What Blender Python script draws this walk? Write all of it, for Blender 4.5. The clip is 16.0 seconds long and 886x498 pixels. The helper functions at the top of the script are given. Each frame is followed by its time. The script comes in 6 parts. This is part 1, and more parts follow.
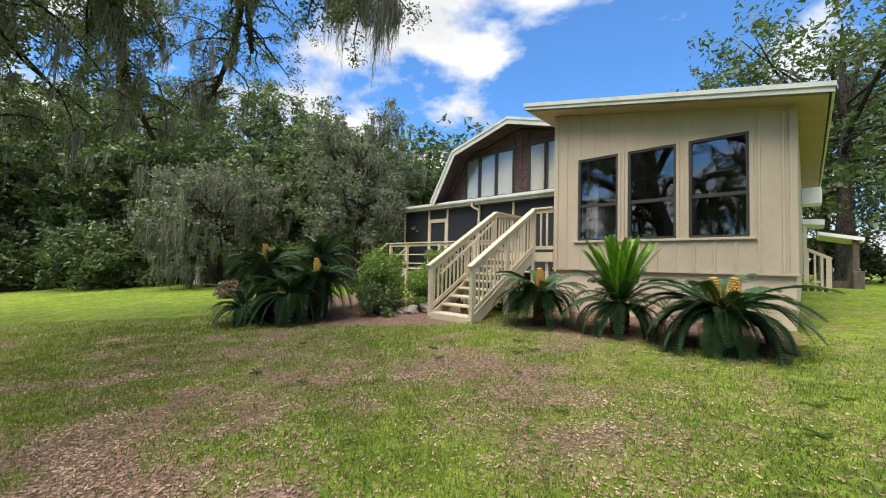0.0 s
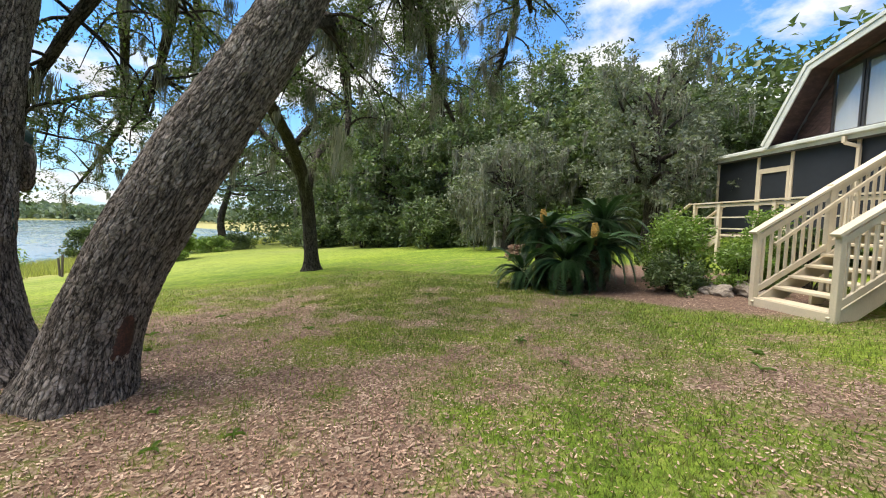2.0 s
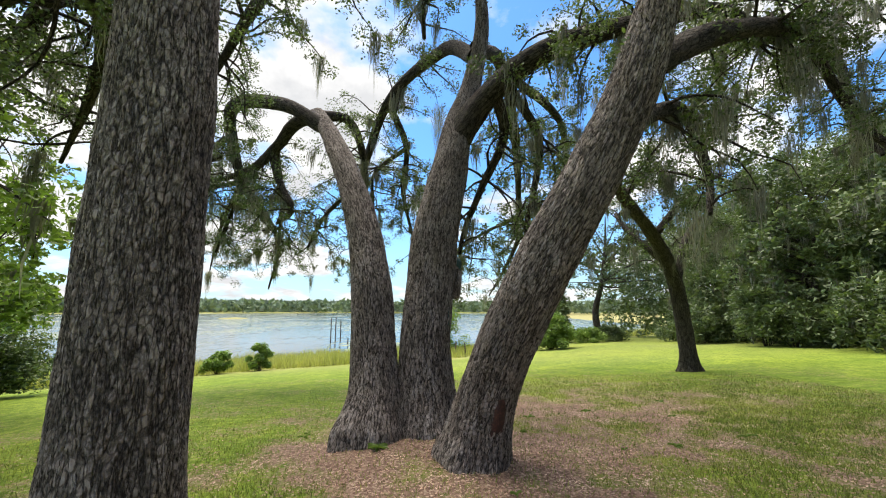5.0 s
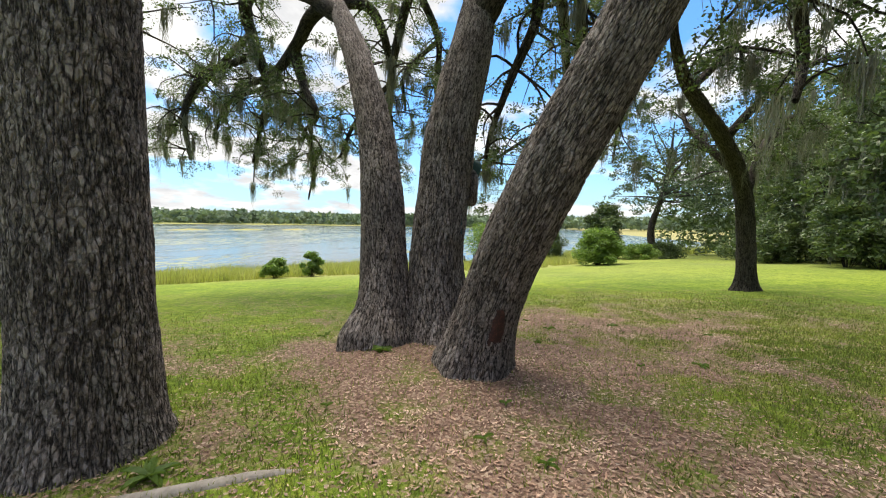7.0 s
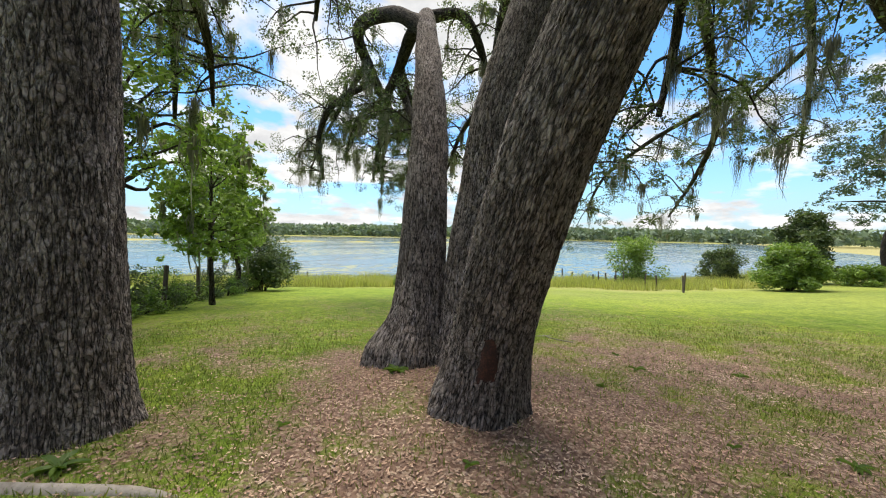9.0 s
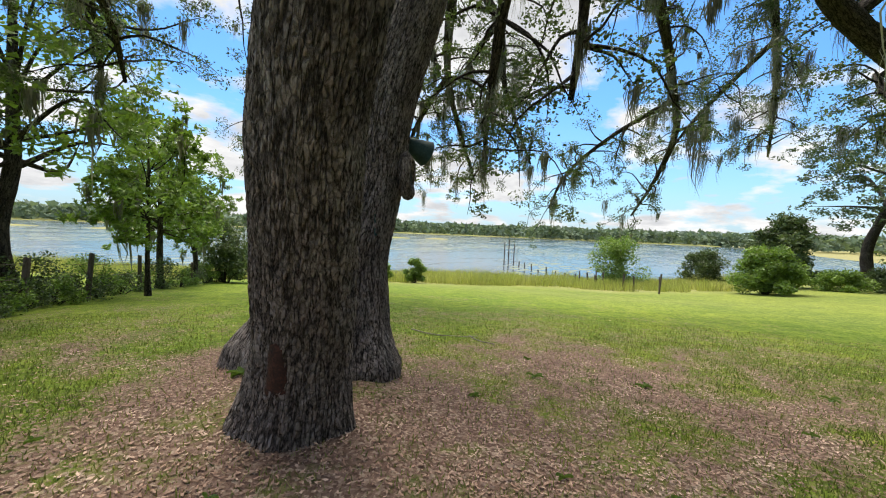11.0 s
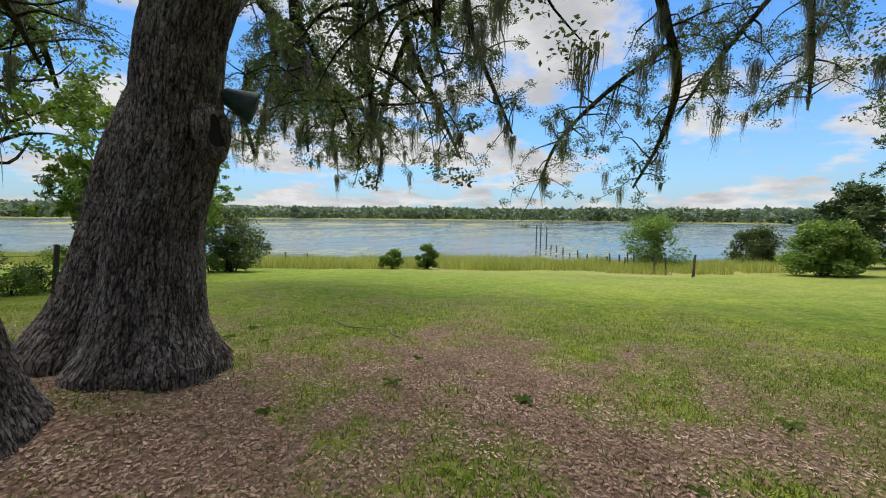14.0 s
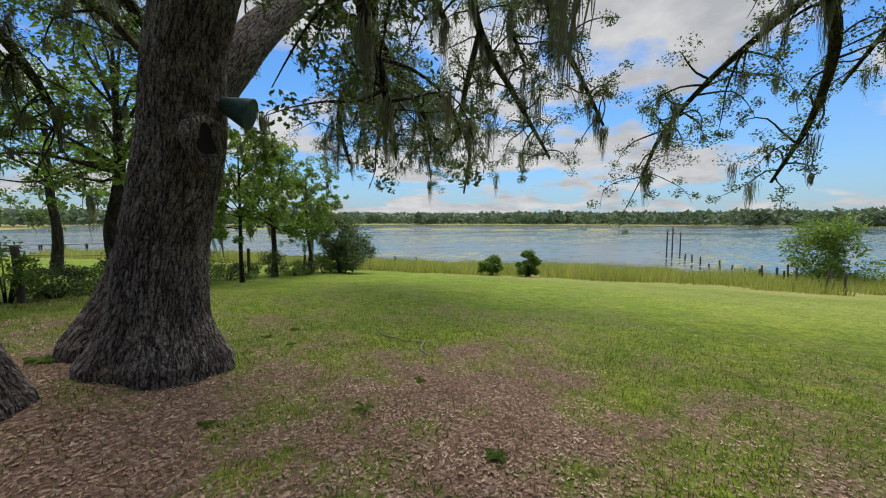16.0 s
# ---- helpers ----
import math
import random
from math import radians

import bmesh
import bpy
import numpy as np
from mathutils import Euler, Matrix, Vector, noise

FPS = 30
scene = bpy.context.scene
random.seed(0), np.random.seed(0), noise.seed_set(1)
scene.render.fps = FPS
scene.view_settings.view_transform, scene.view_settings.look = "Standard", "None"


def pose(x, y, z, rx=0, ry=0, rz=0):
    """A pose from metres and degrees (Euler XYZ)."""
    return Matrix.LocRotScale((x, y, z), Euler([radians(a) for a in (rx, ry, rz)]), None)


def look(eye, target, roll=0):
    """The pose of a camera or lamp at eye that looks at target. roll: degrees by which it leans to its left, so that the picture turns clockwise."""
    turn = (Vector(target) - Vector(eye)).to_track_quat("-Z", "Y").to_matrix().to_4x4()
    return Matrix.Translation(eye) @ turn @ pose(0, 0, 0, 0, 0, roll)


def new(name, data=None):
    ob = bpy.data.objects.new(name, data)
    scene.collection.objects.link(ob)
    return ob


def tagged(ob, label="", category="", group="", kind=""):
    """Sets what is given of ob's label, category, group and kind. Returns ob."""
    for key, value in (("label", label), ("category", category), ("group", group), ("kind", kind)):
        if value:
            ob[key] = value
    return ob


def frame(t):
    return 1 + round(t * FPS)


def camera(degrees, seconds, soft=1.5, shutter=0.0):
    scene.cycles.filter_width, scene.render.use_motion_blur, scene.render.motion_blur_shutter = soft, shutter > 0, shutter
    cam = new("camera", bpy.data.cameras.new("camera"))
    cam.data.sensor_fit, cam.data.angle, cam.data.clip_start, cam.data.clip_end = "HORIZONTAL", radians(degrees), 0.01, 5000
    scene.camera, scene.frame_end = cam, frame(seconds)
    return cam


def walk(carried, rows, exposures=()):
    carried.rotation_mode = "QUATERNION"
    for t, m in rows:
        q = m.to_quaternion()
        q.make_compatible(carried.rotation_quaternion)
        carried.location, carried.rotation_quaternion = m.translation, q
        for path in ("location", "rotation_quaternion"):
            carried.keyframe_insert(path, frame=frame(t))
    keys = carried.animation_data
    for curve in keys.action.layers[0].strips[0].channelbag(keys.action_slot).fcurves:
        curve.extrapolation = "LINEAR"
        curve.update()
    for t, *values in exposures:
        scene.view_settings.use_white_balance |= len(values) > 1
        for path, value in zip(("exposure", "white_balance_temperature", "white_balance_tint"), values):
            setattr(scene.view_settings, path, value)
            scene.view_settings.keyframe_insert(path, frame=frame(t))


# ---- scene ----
cam = camera(98.1, 16.0, soft=1.1)
METRES, EYE, TILT, LEAN, TURN = 9.0, 1.5, 0.0, 0.0, 0.0
ROWS = [
    (0.0, 0.0, 0.0, 0.0, -0.05, 2.28, -1.37),
    (0.5, -0.0056, 0.0226, 0.0022, 10.92, 0.45, -1.34),
    (1.0, -0.0041, 0.0426, 0.0009, 20.07, -1.24, -1.58),
    (1.5, 0.003, 0.0644, 0.0022, 29.58, -2.77, -1.67),
    (2.0, -0.0004, 0.0877, 0.0005, 41.19, -3.89, -1.27),
    (2.5, -0.006, 0.1058, 0.0023, 57.71, -3.85, 0.52),
    (3.0, -0.0038, 0.1143, 0.0049, 71.64, -1.13, 1.56),
    (3.5, 0.0033, 0.1201, 0.0079, 79.5, 3.96, 1.36),
    (4.0, 0.0092, 0.1209, 0.0101, 83.85, 8.89, 0.89),
    (4.5, 0.012, 0.12, 0.0107, 88.6, 11.11, 0.32),
    (4.7, 0.0125, 0.1195, 0.0107, 90.84, 10.92, 0.0),
    (6.8, -0.0352, 0.1615, -0.0016, 100.59, -2.77, -0.28),
    (7.0, -0.0475, 0.1767, -0.0016, 100.23, -3.88, -0.87),
    (7.5, -0.0791, 0.215, -0.0007, 98.92, -5.25, -1.71),
    (8.0, -0.1103, 0.2514, -0.0026, 100.91, -4.51, -2.47),
    (8.5, -0.1411, 0.2793, -0.0052, 113.89, -2.98, -0.88),
    (8.7, -0.1535, 0.2898, -0.0058, 121.28, -2.41, -0.51),
    (10.8, -0.2915, 0.3994, -0.0102, 122.32, -1.61, -2.23),
    (11.0, -0.3036, 0.4109, -0.0108, 121.19, -2.7, -2.32),
    (11.5, -0.3325, 0.4409, -0.0121, 122.24, -4.0, -1.32),
    (12.0, -0.3686, 0.4649, -0.0163, 122.22, -3.84, -0.75),
    (12.5, -0.409, 0.4861, -0.0193, 121.2, -4.06, -0.56),
    (13.0, -0.4511, 0.5078, -0.023, 121.53, -4.04, -0.36),
    (13.5, -0.493, 0.5298, -0.0223, 123.87, -4.1, -0.2),
    (14.0, -0.5335, 0.5495, -0.0236, 127.51, -4.89, -0.52),
    (14.5, -0.5764, 0.5625, -0.025, 130.8, -5.95, -1.3),
    (15.0, -0.6131, 0.5785, -0.023, 133.18, -5.87, -1.98),
    (15.5, -0.6472, 0.5898, -0.024, 138.76, -5.2, -1.19),
    (16.0, -0.6824, 0.5993, -0.0241, 145.02, -4.2, -0.09),
]
walk(cam, [(t, pose(0, 0, EYE, TILT, LEAN, TURN) @ pose(METRES * x, METRES * y, METRES * z, 90 + pitch, roll, yaw)) for t, x, y, z, yaw, pitch, roll in ROWS],
     [(0.0, 0.62, 6900, 12), (1.5, 0.85, 6900, 12), (4.5, 0.8, 7100, 12), (8.5, 0.65, 7100, 12), (12.5, 0.38, 6900, 12), (16.0, -0.06, 6800, 12)])

# ---- sky, sun ----
SUN_EL, SUN_AZ = radians(68), radians(222)   # azimuth counted from +x towards +y
world = bpy.data.worlds.new("sky")
scene.world = world
world.use_nodes = True


def node(nt, kind, **sockets):
    n = nt.nodes.new(kind)
    for key, value in sockets.items():
        n.inputs[int(key[1:]) if key[0] == "i" and key[1:].isdigit() else key.replace("_", " ")].default_value = value
    return n


def ramp(nt, fac, stops):
    r = nt.nodes.new("ShaderNodeValToRGB")
    while len(r.color_ramp.elements) < len(stops):
        r.color_ramp.elements.new(0.5)
    for e, (p, c) in zip(r.color_ramp.elements, stops):
        e.position, e.color = p, (c, c, c, 1) if not isinstance(c, tuple) else (*c, 1)
    nt.links.new(fac, r.inputs[0])
    return r.outputs[0]


def math_node(nt, op, a, b=None):
    m = nt.nodes.new("ShaderNodeMath")
    m.operation = op
    for i, value in enumerate((a, b)):
        if value is None:
            continue
        if isinstance(value, (int, float)):
            m.inputs[i].default_value = value
        else:
            nt.links.new(value, m.inputs[i])
    return m.outputs[0]


def mixed(nt, fac, a, b, kind="MIX"):
    m = nt.nodes.new("ShaderNodeMix")
    m.data_type, m.blend_type = "RGBA", kind
    for sock, value in ((m.inputs[0], fac), (m.inputs[6], a), (m.inputs[7], b)):
        if isinstance(value, (int, float)):
            sock.default_value = value
        elif isinstance(value, tuple):
            sock.default_value = (*value, 1)
        else:
            nt.links.new(value, sock)
    return m.outputs[2]


nt = world.node_tree
back = nt.nodes["Background"]
sky = nt.nodes.new("ShaderNodeTexSky")
sky.sky_type, sky.sun_disc = "NISHITA", False
sky.sun_elevation, sky.sun_rotation = SUN_EL, math.pi / 2 - SUN_AZ
sky.air_density, sky.dust_density, sky.ozone_density = 1.0, 0.6, 2.0
coord = nt.nodes.new("ShaderNodeTexCoord")
sep = nt.nodes.new("ShaderNodeSeparateXYZ")
nt.links.new(coord.outputs["Generated"], sep.inputs[0])
high = math_node(nt, "ADD", math_node(nt, "MAXIMUM", sep.outputs[2], 0.0), 0.22)
flat = nt.nodes.new("ShaderNodeCombineXYZ")
nt.links.new(math_node(nt, "DIVIDE", sep.outputs[0], high), flat.inputs[0])
nt.links.new(math_node(nt, "DIVIDE", sep.outputs[1], high), flat.inputs[1])
flat.inputs[2].default_value = 3.7
cloud = node(nt, "ShaderNodeTexNoise", Scale=1.5, Detail=9.0, Roughness=0.55, Distortion=0.15)
nt.links.new(flat.outputs[0], cloud.inputs["Vector"])
body = ramp(nt, cloud.outputs[0], [(0.47, 0.0), (0.55, 1.0)])
inner = node(nt, "ShaderNodeTexNoise", Scale=2.6, Detail=6.0, Roughness=0.6)
nt.links.new(flat.outputs[0], inner.inputs["Vector"])
tone = ramp(nt, inner.outputs[0], [(0.35, (3.9, 4.2, 4.6)), (0.6, (5.8, 6.1, 6.4))])
haze = ramp(nt, sep.outputs[2], [(0.0, 0.8), (0.12, 0.3), (0.3, 0.0)])
blue = mixed(nt, 1.0, sky.outputs[0], (0.55, 1.05, 1.5), "MULTIPLY")
veiled = mixed(nt, haze, blue, (3.5, 4.3, 5.1))
nt.links.new(mixed(nt, body, veiled, tone), back.inputs[0])
back.inputs[1].default_value = 0.117

sun = new("sun", bpy.data.lights.new("sun", "SUN"))
sun.data.energy, sun.data.angle, sun.data.color = 4.6, radians(55), (1.0, 0.95, 0.86)
sun.matrix_world = look((0, 0, 30), (-math.cos(SUN_EL) * math.cos(SUN_AZ), -math.cos(SUN_EL) * math.sin(SUN_AZ), 30 - math.sin(SUN_EL)))


# ---- materials ----
def surface(name, stops, scale=4.0, fine=60.0, rough=0.85, bump=0.3, stretch=(1, 1, 1), metal=0.0, use="Object", through_light=0.0,
            island=0.0, depth=0.02, each=0.0, detail=6.0):
    """Colour ramp over two noises, with relief; island and each: how far pieces differ in brightness."""
    m = bpy.data.materials.new(name)
    m.use_nodes = True
    nt = m.node_tree
    shader = nt.nodes["Principled BSDF"]
    src = nt.nodes.new("ShaderNodeTexCoord").outputs[use] if use in ("Object", "Generated", "UV") else None
    if src is None:
        a = nt.nodes.new("ShaderNodeAttribute")
        a.attribute_name = use
        src = a.outputs["Vector"]
    mp = nt.nodes.new("ShaderNodeMapping")
    mp.inputs["Scale"].default_value = stretch
    nt.links.new(src, mp.inputs[0])
    big = node(nt, "ShaderNodeTexNoise", Scale=scale, Detail=detail, Roughness=0.6)
    small = node(nt, "ShaderNodeTexNoise", Scale=fine, Detail=4.0, Roughness=0.65)
    nt.links.new(mp.outputs[0], big.inputs["Vector"])
    nt.links.new(mp.outputs[0], small.inputs["Vector"])
    fac = math_node(nt, "ADD", math_node(nt, "MULTIPLY", big.outputs[0], 0.6), math_node(nt, "MULTIPLY", small.outputs[0], 0.4))
    n = len(stops)
    col = ramp(nt, fac, [(0.36 + 0.28 * i / max(1, n - 1), c) for i, c in enumerate(stops)])
    if island:
        g = nt.nodes.new("ShaderNodeNewGeometry")
        col = mixed(nt, 1.0, col, ramp(nt, g.outputs["Random Per Island"], [(0.0, 1 - island), (1.0, 1 + island)]), "MULTIPLY")
    if each:
        o = nt.nodes.new("ShaderNodeObjectInfo")
        col = mixed(nt, 1.0, col, ramp(nt, o.outputs["Random"], [(0.0, 1 - each), (1.0, 1 + each)]), "MULTIPLY")
    nt.links.new(col, shader.inputs["Base Color"])
    shader.inputs["Roughness"].default_value, shader.inputs["Metallic"].default_value = rough, metal
    if bump:
        b = node(nt, "ShaderNodeBump", Strength=bump, Distance=depth)
        nt.links.new(fac, b.inputs["Height"])
        nt.links.new(b.outputs[0], shader.inputs["Normal"])
    if through_light:
        t = nt.nodes.new("ShaderNodeBsdfTranslucent")
        nt.links.new(mixed(nt, 1.0, col, (1.25, 1.3, 0.7), "MULTIPLY"), t.inputs[0])
        mx = node(nt, "ShaderNodeMixShader", Fac=through_light)
        nt.links.new(shader.outputs[0], mx.inputs[1])
        nt.links.new(t.outputs[0], mx.inputs[2])
        nt.links.new(mx.outputs[0], nt.nodes["Material Output"].inputs[0])
    return m


def bark_material(name, dark, mid, light):
    m = bpy.data.materials.new(name)
    m.use_nodes = True
    nt = m.node_tree
    shader = nt.nodes["Principled BSDF"]
    at = nt.nodes.new("ShaderNodeAttribute")
    at.attribute_name = "along"
    mp = nt.nodes.new("ShaderNodeMapping")
    mp.inputs["Scale"].default_value = (1, 1, 0.4)
    nt.links.new(at.outputs["Vector"], mp.inputs[0])
    big = node(nt, "ShaderNodeTexNoise", Scale=5.0, Detail=6.0, Roughness=0.65)
    small = node(nt, "ShaderNodeTexNoise", Scale=70.0, Detail=6.0, Roughness=0.7)
    patch = node(nt, "ShaderNodeTexNoise", Scale=1.6, Detail=7.0, Roughness=0.7)
    for x in (big, small, patch):
        nt.links.new(mp.outputs[0], x.inputs["Vector"])
    col = ramp(nt, math_node(nt, "ADD", math_node(nt, "MULTIPLY", big.outputs[0], 0.5), math_node(nt, "MULTIPLY", small.outputs[0], 0.5)),
               [(0.36, dark), (0.5, mid), (0.64, light)])
    warp = nt.nodes.new("ShaderNodeVectorMath")
    warp.operation = "MULTIPLY_ADD"
    wn = node(nt, "ShaderNodeTexNoise", Scale=16.0, Detail=5.0, Roughness=0.65)
    nt.links.new(at.outputs["Vector"], wn.inputs["Vector"])
    nt.links.new(wn.outputs["Color"], warp.inputs[0])
    warp.inputs[1].default_value = (0.028, 0.028, 0.09)
    nt.links.new(at.outputs["Vector"], warp.inputs[2])
    sc = nt.nodes.new("ShaderNodeMapping")
    sc.inputs["Scale"].default_value = (25, 25, 13)
    nt.links.new(warp.outputs[0], sc.inputs[0])
    plate = nt.nodes.new("ShaderNodeTexVoronoi")
    plate.feature = "DISTANCE_TO_EDGE"
    plate.inputs["Scale"].default_value = 1.0
    nt.links.new(sc.outputs[0], plate.inputs["Vector"])
    tint = nt.nodes.new("ShaderNodeTexVoronoi")
    tint.inputs["Scale"].default_value = 1.0
    nt.links.new(sc.outputs[0], tint.inputs["Vector"])
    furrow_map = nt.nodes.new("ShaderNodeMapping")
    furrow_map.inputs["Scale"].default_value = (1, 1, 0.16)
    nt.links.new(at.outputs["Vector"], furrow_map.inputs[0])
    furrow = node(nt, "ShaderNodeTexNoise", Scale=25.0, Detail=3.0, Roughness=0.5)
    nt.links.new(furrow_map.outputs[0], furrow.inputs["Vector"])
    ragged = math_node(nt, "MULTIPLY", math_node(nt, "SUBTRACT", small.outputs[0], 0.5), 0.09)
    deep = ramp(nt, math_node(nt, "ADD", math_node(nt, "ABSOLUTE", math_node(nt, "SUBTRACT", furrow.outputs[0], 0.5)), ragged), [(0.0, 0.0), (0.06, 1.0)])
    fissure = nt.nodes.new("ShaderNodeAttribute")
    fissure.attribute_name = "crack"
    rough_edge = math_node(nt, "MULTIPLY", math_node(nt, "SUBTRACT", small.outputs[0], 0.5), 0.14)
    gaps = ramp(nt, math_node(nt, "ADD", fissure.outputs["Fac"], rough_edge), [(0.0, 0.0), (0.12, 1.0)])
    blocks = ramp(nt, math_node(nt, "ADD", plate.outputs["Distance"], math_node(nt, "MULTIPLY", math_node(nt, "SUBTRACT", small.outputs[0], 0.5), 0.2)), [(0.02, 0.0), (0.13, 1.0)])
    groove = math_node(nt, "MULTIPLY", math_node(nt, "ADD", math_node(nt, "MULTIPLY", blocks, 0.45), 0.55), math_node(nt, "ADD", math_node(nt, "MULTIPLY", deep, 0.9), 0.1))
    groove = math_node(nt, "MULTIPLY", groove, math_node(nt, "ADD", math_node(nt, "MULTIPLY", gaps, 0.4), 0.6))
    lichen = ramp(nt, patch.outputs[0], [(0.56, 0.0), (0.70, 0.5)])
    col = mixed(nt, lichen, col, (0.27, 0.275, 0.25))
    col = mixed(nt, 0.5, col, mixed(nt, 1.0, col, ramp(nt, tint.outputs["Color"], [(0.1, 0.85), (0.9, 1.15)]), "MULTIPLY"))
    # crevice shade painted in: grooves drop to a tenth of the dark bark tone
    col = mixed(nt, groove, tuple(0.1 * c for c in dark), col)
    nt.links.new(col, shader.inputs["Base Color"])
    shader.inputs["Roughness"].default_value = 0.95
    shader.inputs["Specular IOR Level"].default_value = 0.15
    b = node(nt, "ShaderNodeBump", Strength=1.0, Distance=0.025)
    nt.links.new(math_node(nt, "ADD", math_node(nt, "MULTIPLY", small.outputs[0], 0.35), groove), b.inputs["Height"])
    nt.links.new(b.outputs[0], shader.inputs["Normal"])
    return m


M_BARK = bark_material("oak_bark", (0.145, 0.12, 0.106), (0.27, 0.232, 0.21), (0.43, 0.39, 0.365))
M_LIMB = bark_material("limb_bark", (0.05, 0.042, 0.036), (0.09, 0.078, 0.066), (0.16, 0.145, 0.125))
M_SCAR = surface("wet_wood_scar", [(0.005, 0.003, 0.003), (0.03, 0.01, 0.008), (0.10, 0.032, 0.024)], 9, 60, 0.6, 0.5)
# near-black colour stands in for the shade inside the knothole
M_HOLLOW_SHADE = surface("painted_hollow_shade", [(0.004, 0.003, 0.0025), (0.012, 0.009, 0.007)], 9, 60, 0.95, 0.5)
M_OAK = surface("oak_leaves", [(0.04, 0.07, 0.026), (0.075, 0.115, 0.04), (0.125, 0.17, 0.065)], 0.5, 3, 0.5, 0, island=0.45, through_light=0.33)
M_BRIGHT = surface("young_leaves", [(0.09, 0.16, 0.032), (0.145, 0.235, 0.05), (0.22, 0.32, 0.085)], 0.6, 3, 0.5, 0, island=0.4, through_light=0.4)
M_WOOD_LEAF = surface("woodland_leaves", [(0.045, 0.075, 0.03), (0.09, 0.135, 0.052), (0.165, 0.215, 0.09)], 0.25, 2, 0.55, 0, island=0.45, through_light=0.28)
M_GREY_LEAF = surface("greyish_leaves", [(0.08, 0.105, 0.07), (0.13, 0.16, 0.11), (0.20, 0.23, 0.17)], 0.5, 3, 0.6, 0, island=0.35, through_light=0.3)
M_PINE = surface("pine_needles", [(0.03, 0.06, 0.028), (0.06, 0.10, 0.045), (0.09, 0.14, 0.06)], 0.6, 3, 0.5, 0, island=0.4, through_light=0.2)
M_MOSS = surface("spanish_moss", [(0.13, 0.135, 0.115), (0.21, 0.215, 0.185), (0.31, 0.31, 0.27)], 1.2, 12, 0.95, 0, island=0.3, through_light=0.3)
# distance haze is mixed into these paler, greyer leaf colours
M_FAR_HAZED = surface("far_forest", [(0.10, 0.15, 0.10), (0.145, 0.20, 0.135), (0.19, 0.25, 0.175)], 0.05, 0.4, 0.9, 0, island=0.35, through_light=0.2)
M_CYCAD = surface("cycad_leaflets", [(0.02, 0.05, 0.02), (0.035, 0.08, 0.03), (0.055, 0.11, 0.045)], 2, 14, 0.38, 0, island=0.3, through_light=0.15)
M_CYCAD_NEW = surface("new_cycad_leaflets", [(0.10, 0.22, 0.02), (0.14, 0.30, 0.03), (0.2, 0.36, 0.05)], 2, 14, 0.45, 0, island=0.2, through_light=0.35)
M_CYCAD_TRUNK = surface("cycad_trunk", [(0.03, 0.022, 0.015), (0.08, 0.055, 0.035), (0.14, 0.10, 0.06)], 12, 50, 0.95, 0.8)
M_CONE = surface("cycad_cone", [(0.32, 0.17, 0.03), (0.46, 0.27, 0.06), (0.56, 0.36, 0.10)], 20, 80, 0.8, 0.6, island=0.25)
M_TAN = surface("tan_paint", [(0.39, 0.325, 0.24), (0.44, 0.37, 0.275), (0.48, 0.405, 0.305)], 1.3, 45, 0.7, 0.12, stretch=(1, 1, 0.4))
M_STUCCO = surface("painted_block", [(0.52, 0.44, 0.32), (0.58, 0.49, 0.365), (0.62, 0.53, 0.40)], 1.5, 70, 0.85, 0.3)
M_RAIL = surface("cream_painted_timber", [(0.50, 0.43, 0.31), (0.56, 0.485, 0.355), (0.62, 0.54, 0.40)], 3, 60, 0.65, 0.15, stretch=(1, 1, 0.5))
M_FASCIA = surface("weathered_fascia", [(0.40, 0.44, 0.40), (0.50, 0.53, 0.49), (0.58, 0.61, 0.56)], 2, 30, 0.6, 0.15)
M_SHINGLE = surface("grey_shingles", [(0.13, 0.13, 0.125), (0.19, 0.19, 0.18), (0.25, 0.25, 0.24)], 2, 40, 0.9, 0.4)
M_SOFFIT = surface("tan_soffit", [(0.36, 0.28, 0.19), (0.42, 0.33, 0.22)], 2, 40, 0.8, 0.1)
M_CEDAR = surface("dark_cedar_boards", [(0.045, 0.025, 0.022), (0.08, 0.045, 0.038), (0.14, 0.08, 0.066)], 4, 50, 0.75, 0.4, stretch=(1, 1, 3), each=0.3)
M_BRONZE = surface("bronze_window_frame", [(0.035, 0.032, 0.03), (0.05, 0.046, 0.042)], 4, 50, 0.45, 0.05)
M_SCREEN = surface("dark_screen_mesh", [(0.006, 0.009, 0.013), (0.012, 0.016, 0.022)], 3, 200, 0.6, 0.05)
M_CURTAIN = surface("beige_curtain", [(0.62, 0.58, 0.50), (0.78, 0.74, 0.66)], 3, 40, 0.9, 0.3, stretch=(6, 6, 0.2))
# indoor dimness is put into the colour of floor, wall and porch ceiling
M_ROOM = surface("painted_interior_dimness", [(0.05, 0.048, 0.045), (0.08, 0.075, 0.07)], 1, 20, 0.9, 0.0)
M_WHITE = surface("white_metal", [(0.68, 0.69, 0.68), (0.78, 0.79, 0.78)], 3, 50, 0.4, 0.05)
M_POST = surface("weathered_post", [(0.055, 0.042, 0.034), (0.10, 0.08, 0.066), (0.16, 0.135, 0.11)], 5, 40, 0.95, 0.5, stretch=(1, 1, 0.2))
M_STUMP = surface("bleached_stump", [(0.30, 0.28, 0.25), (0.45, 0.43, 0.39), (0.55, 0.53, 0.48)], 6, 50, 0.95, 0.6, stretch=(1, 1, 0.2))
M_ROCK = surface("limestone_rock", [(0.14, 0.12, 0.10), (0.27, 0.23, 0.19), (0.40, 0.35, 0.30)], 5, 40, 0.95, 0.8)
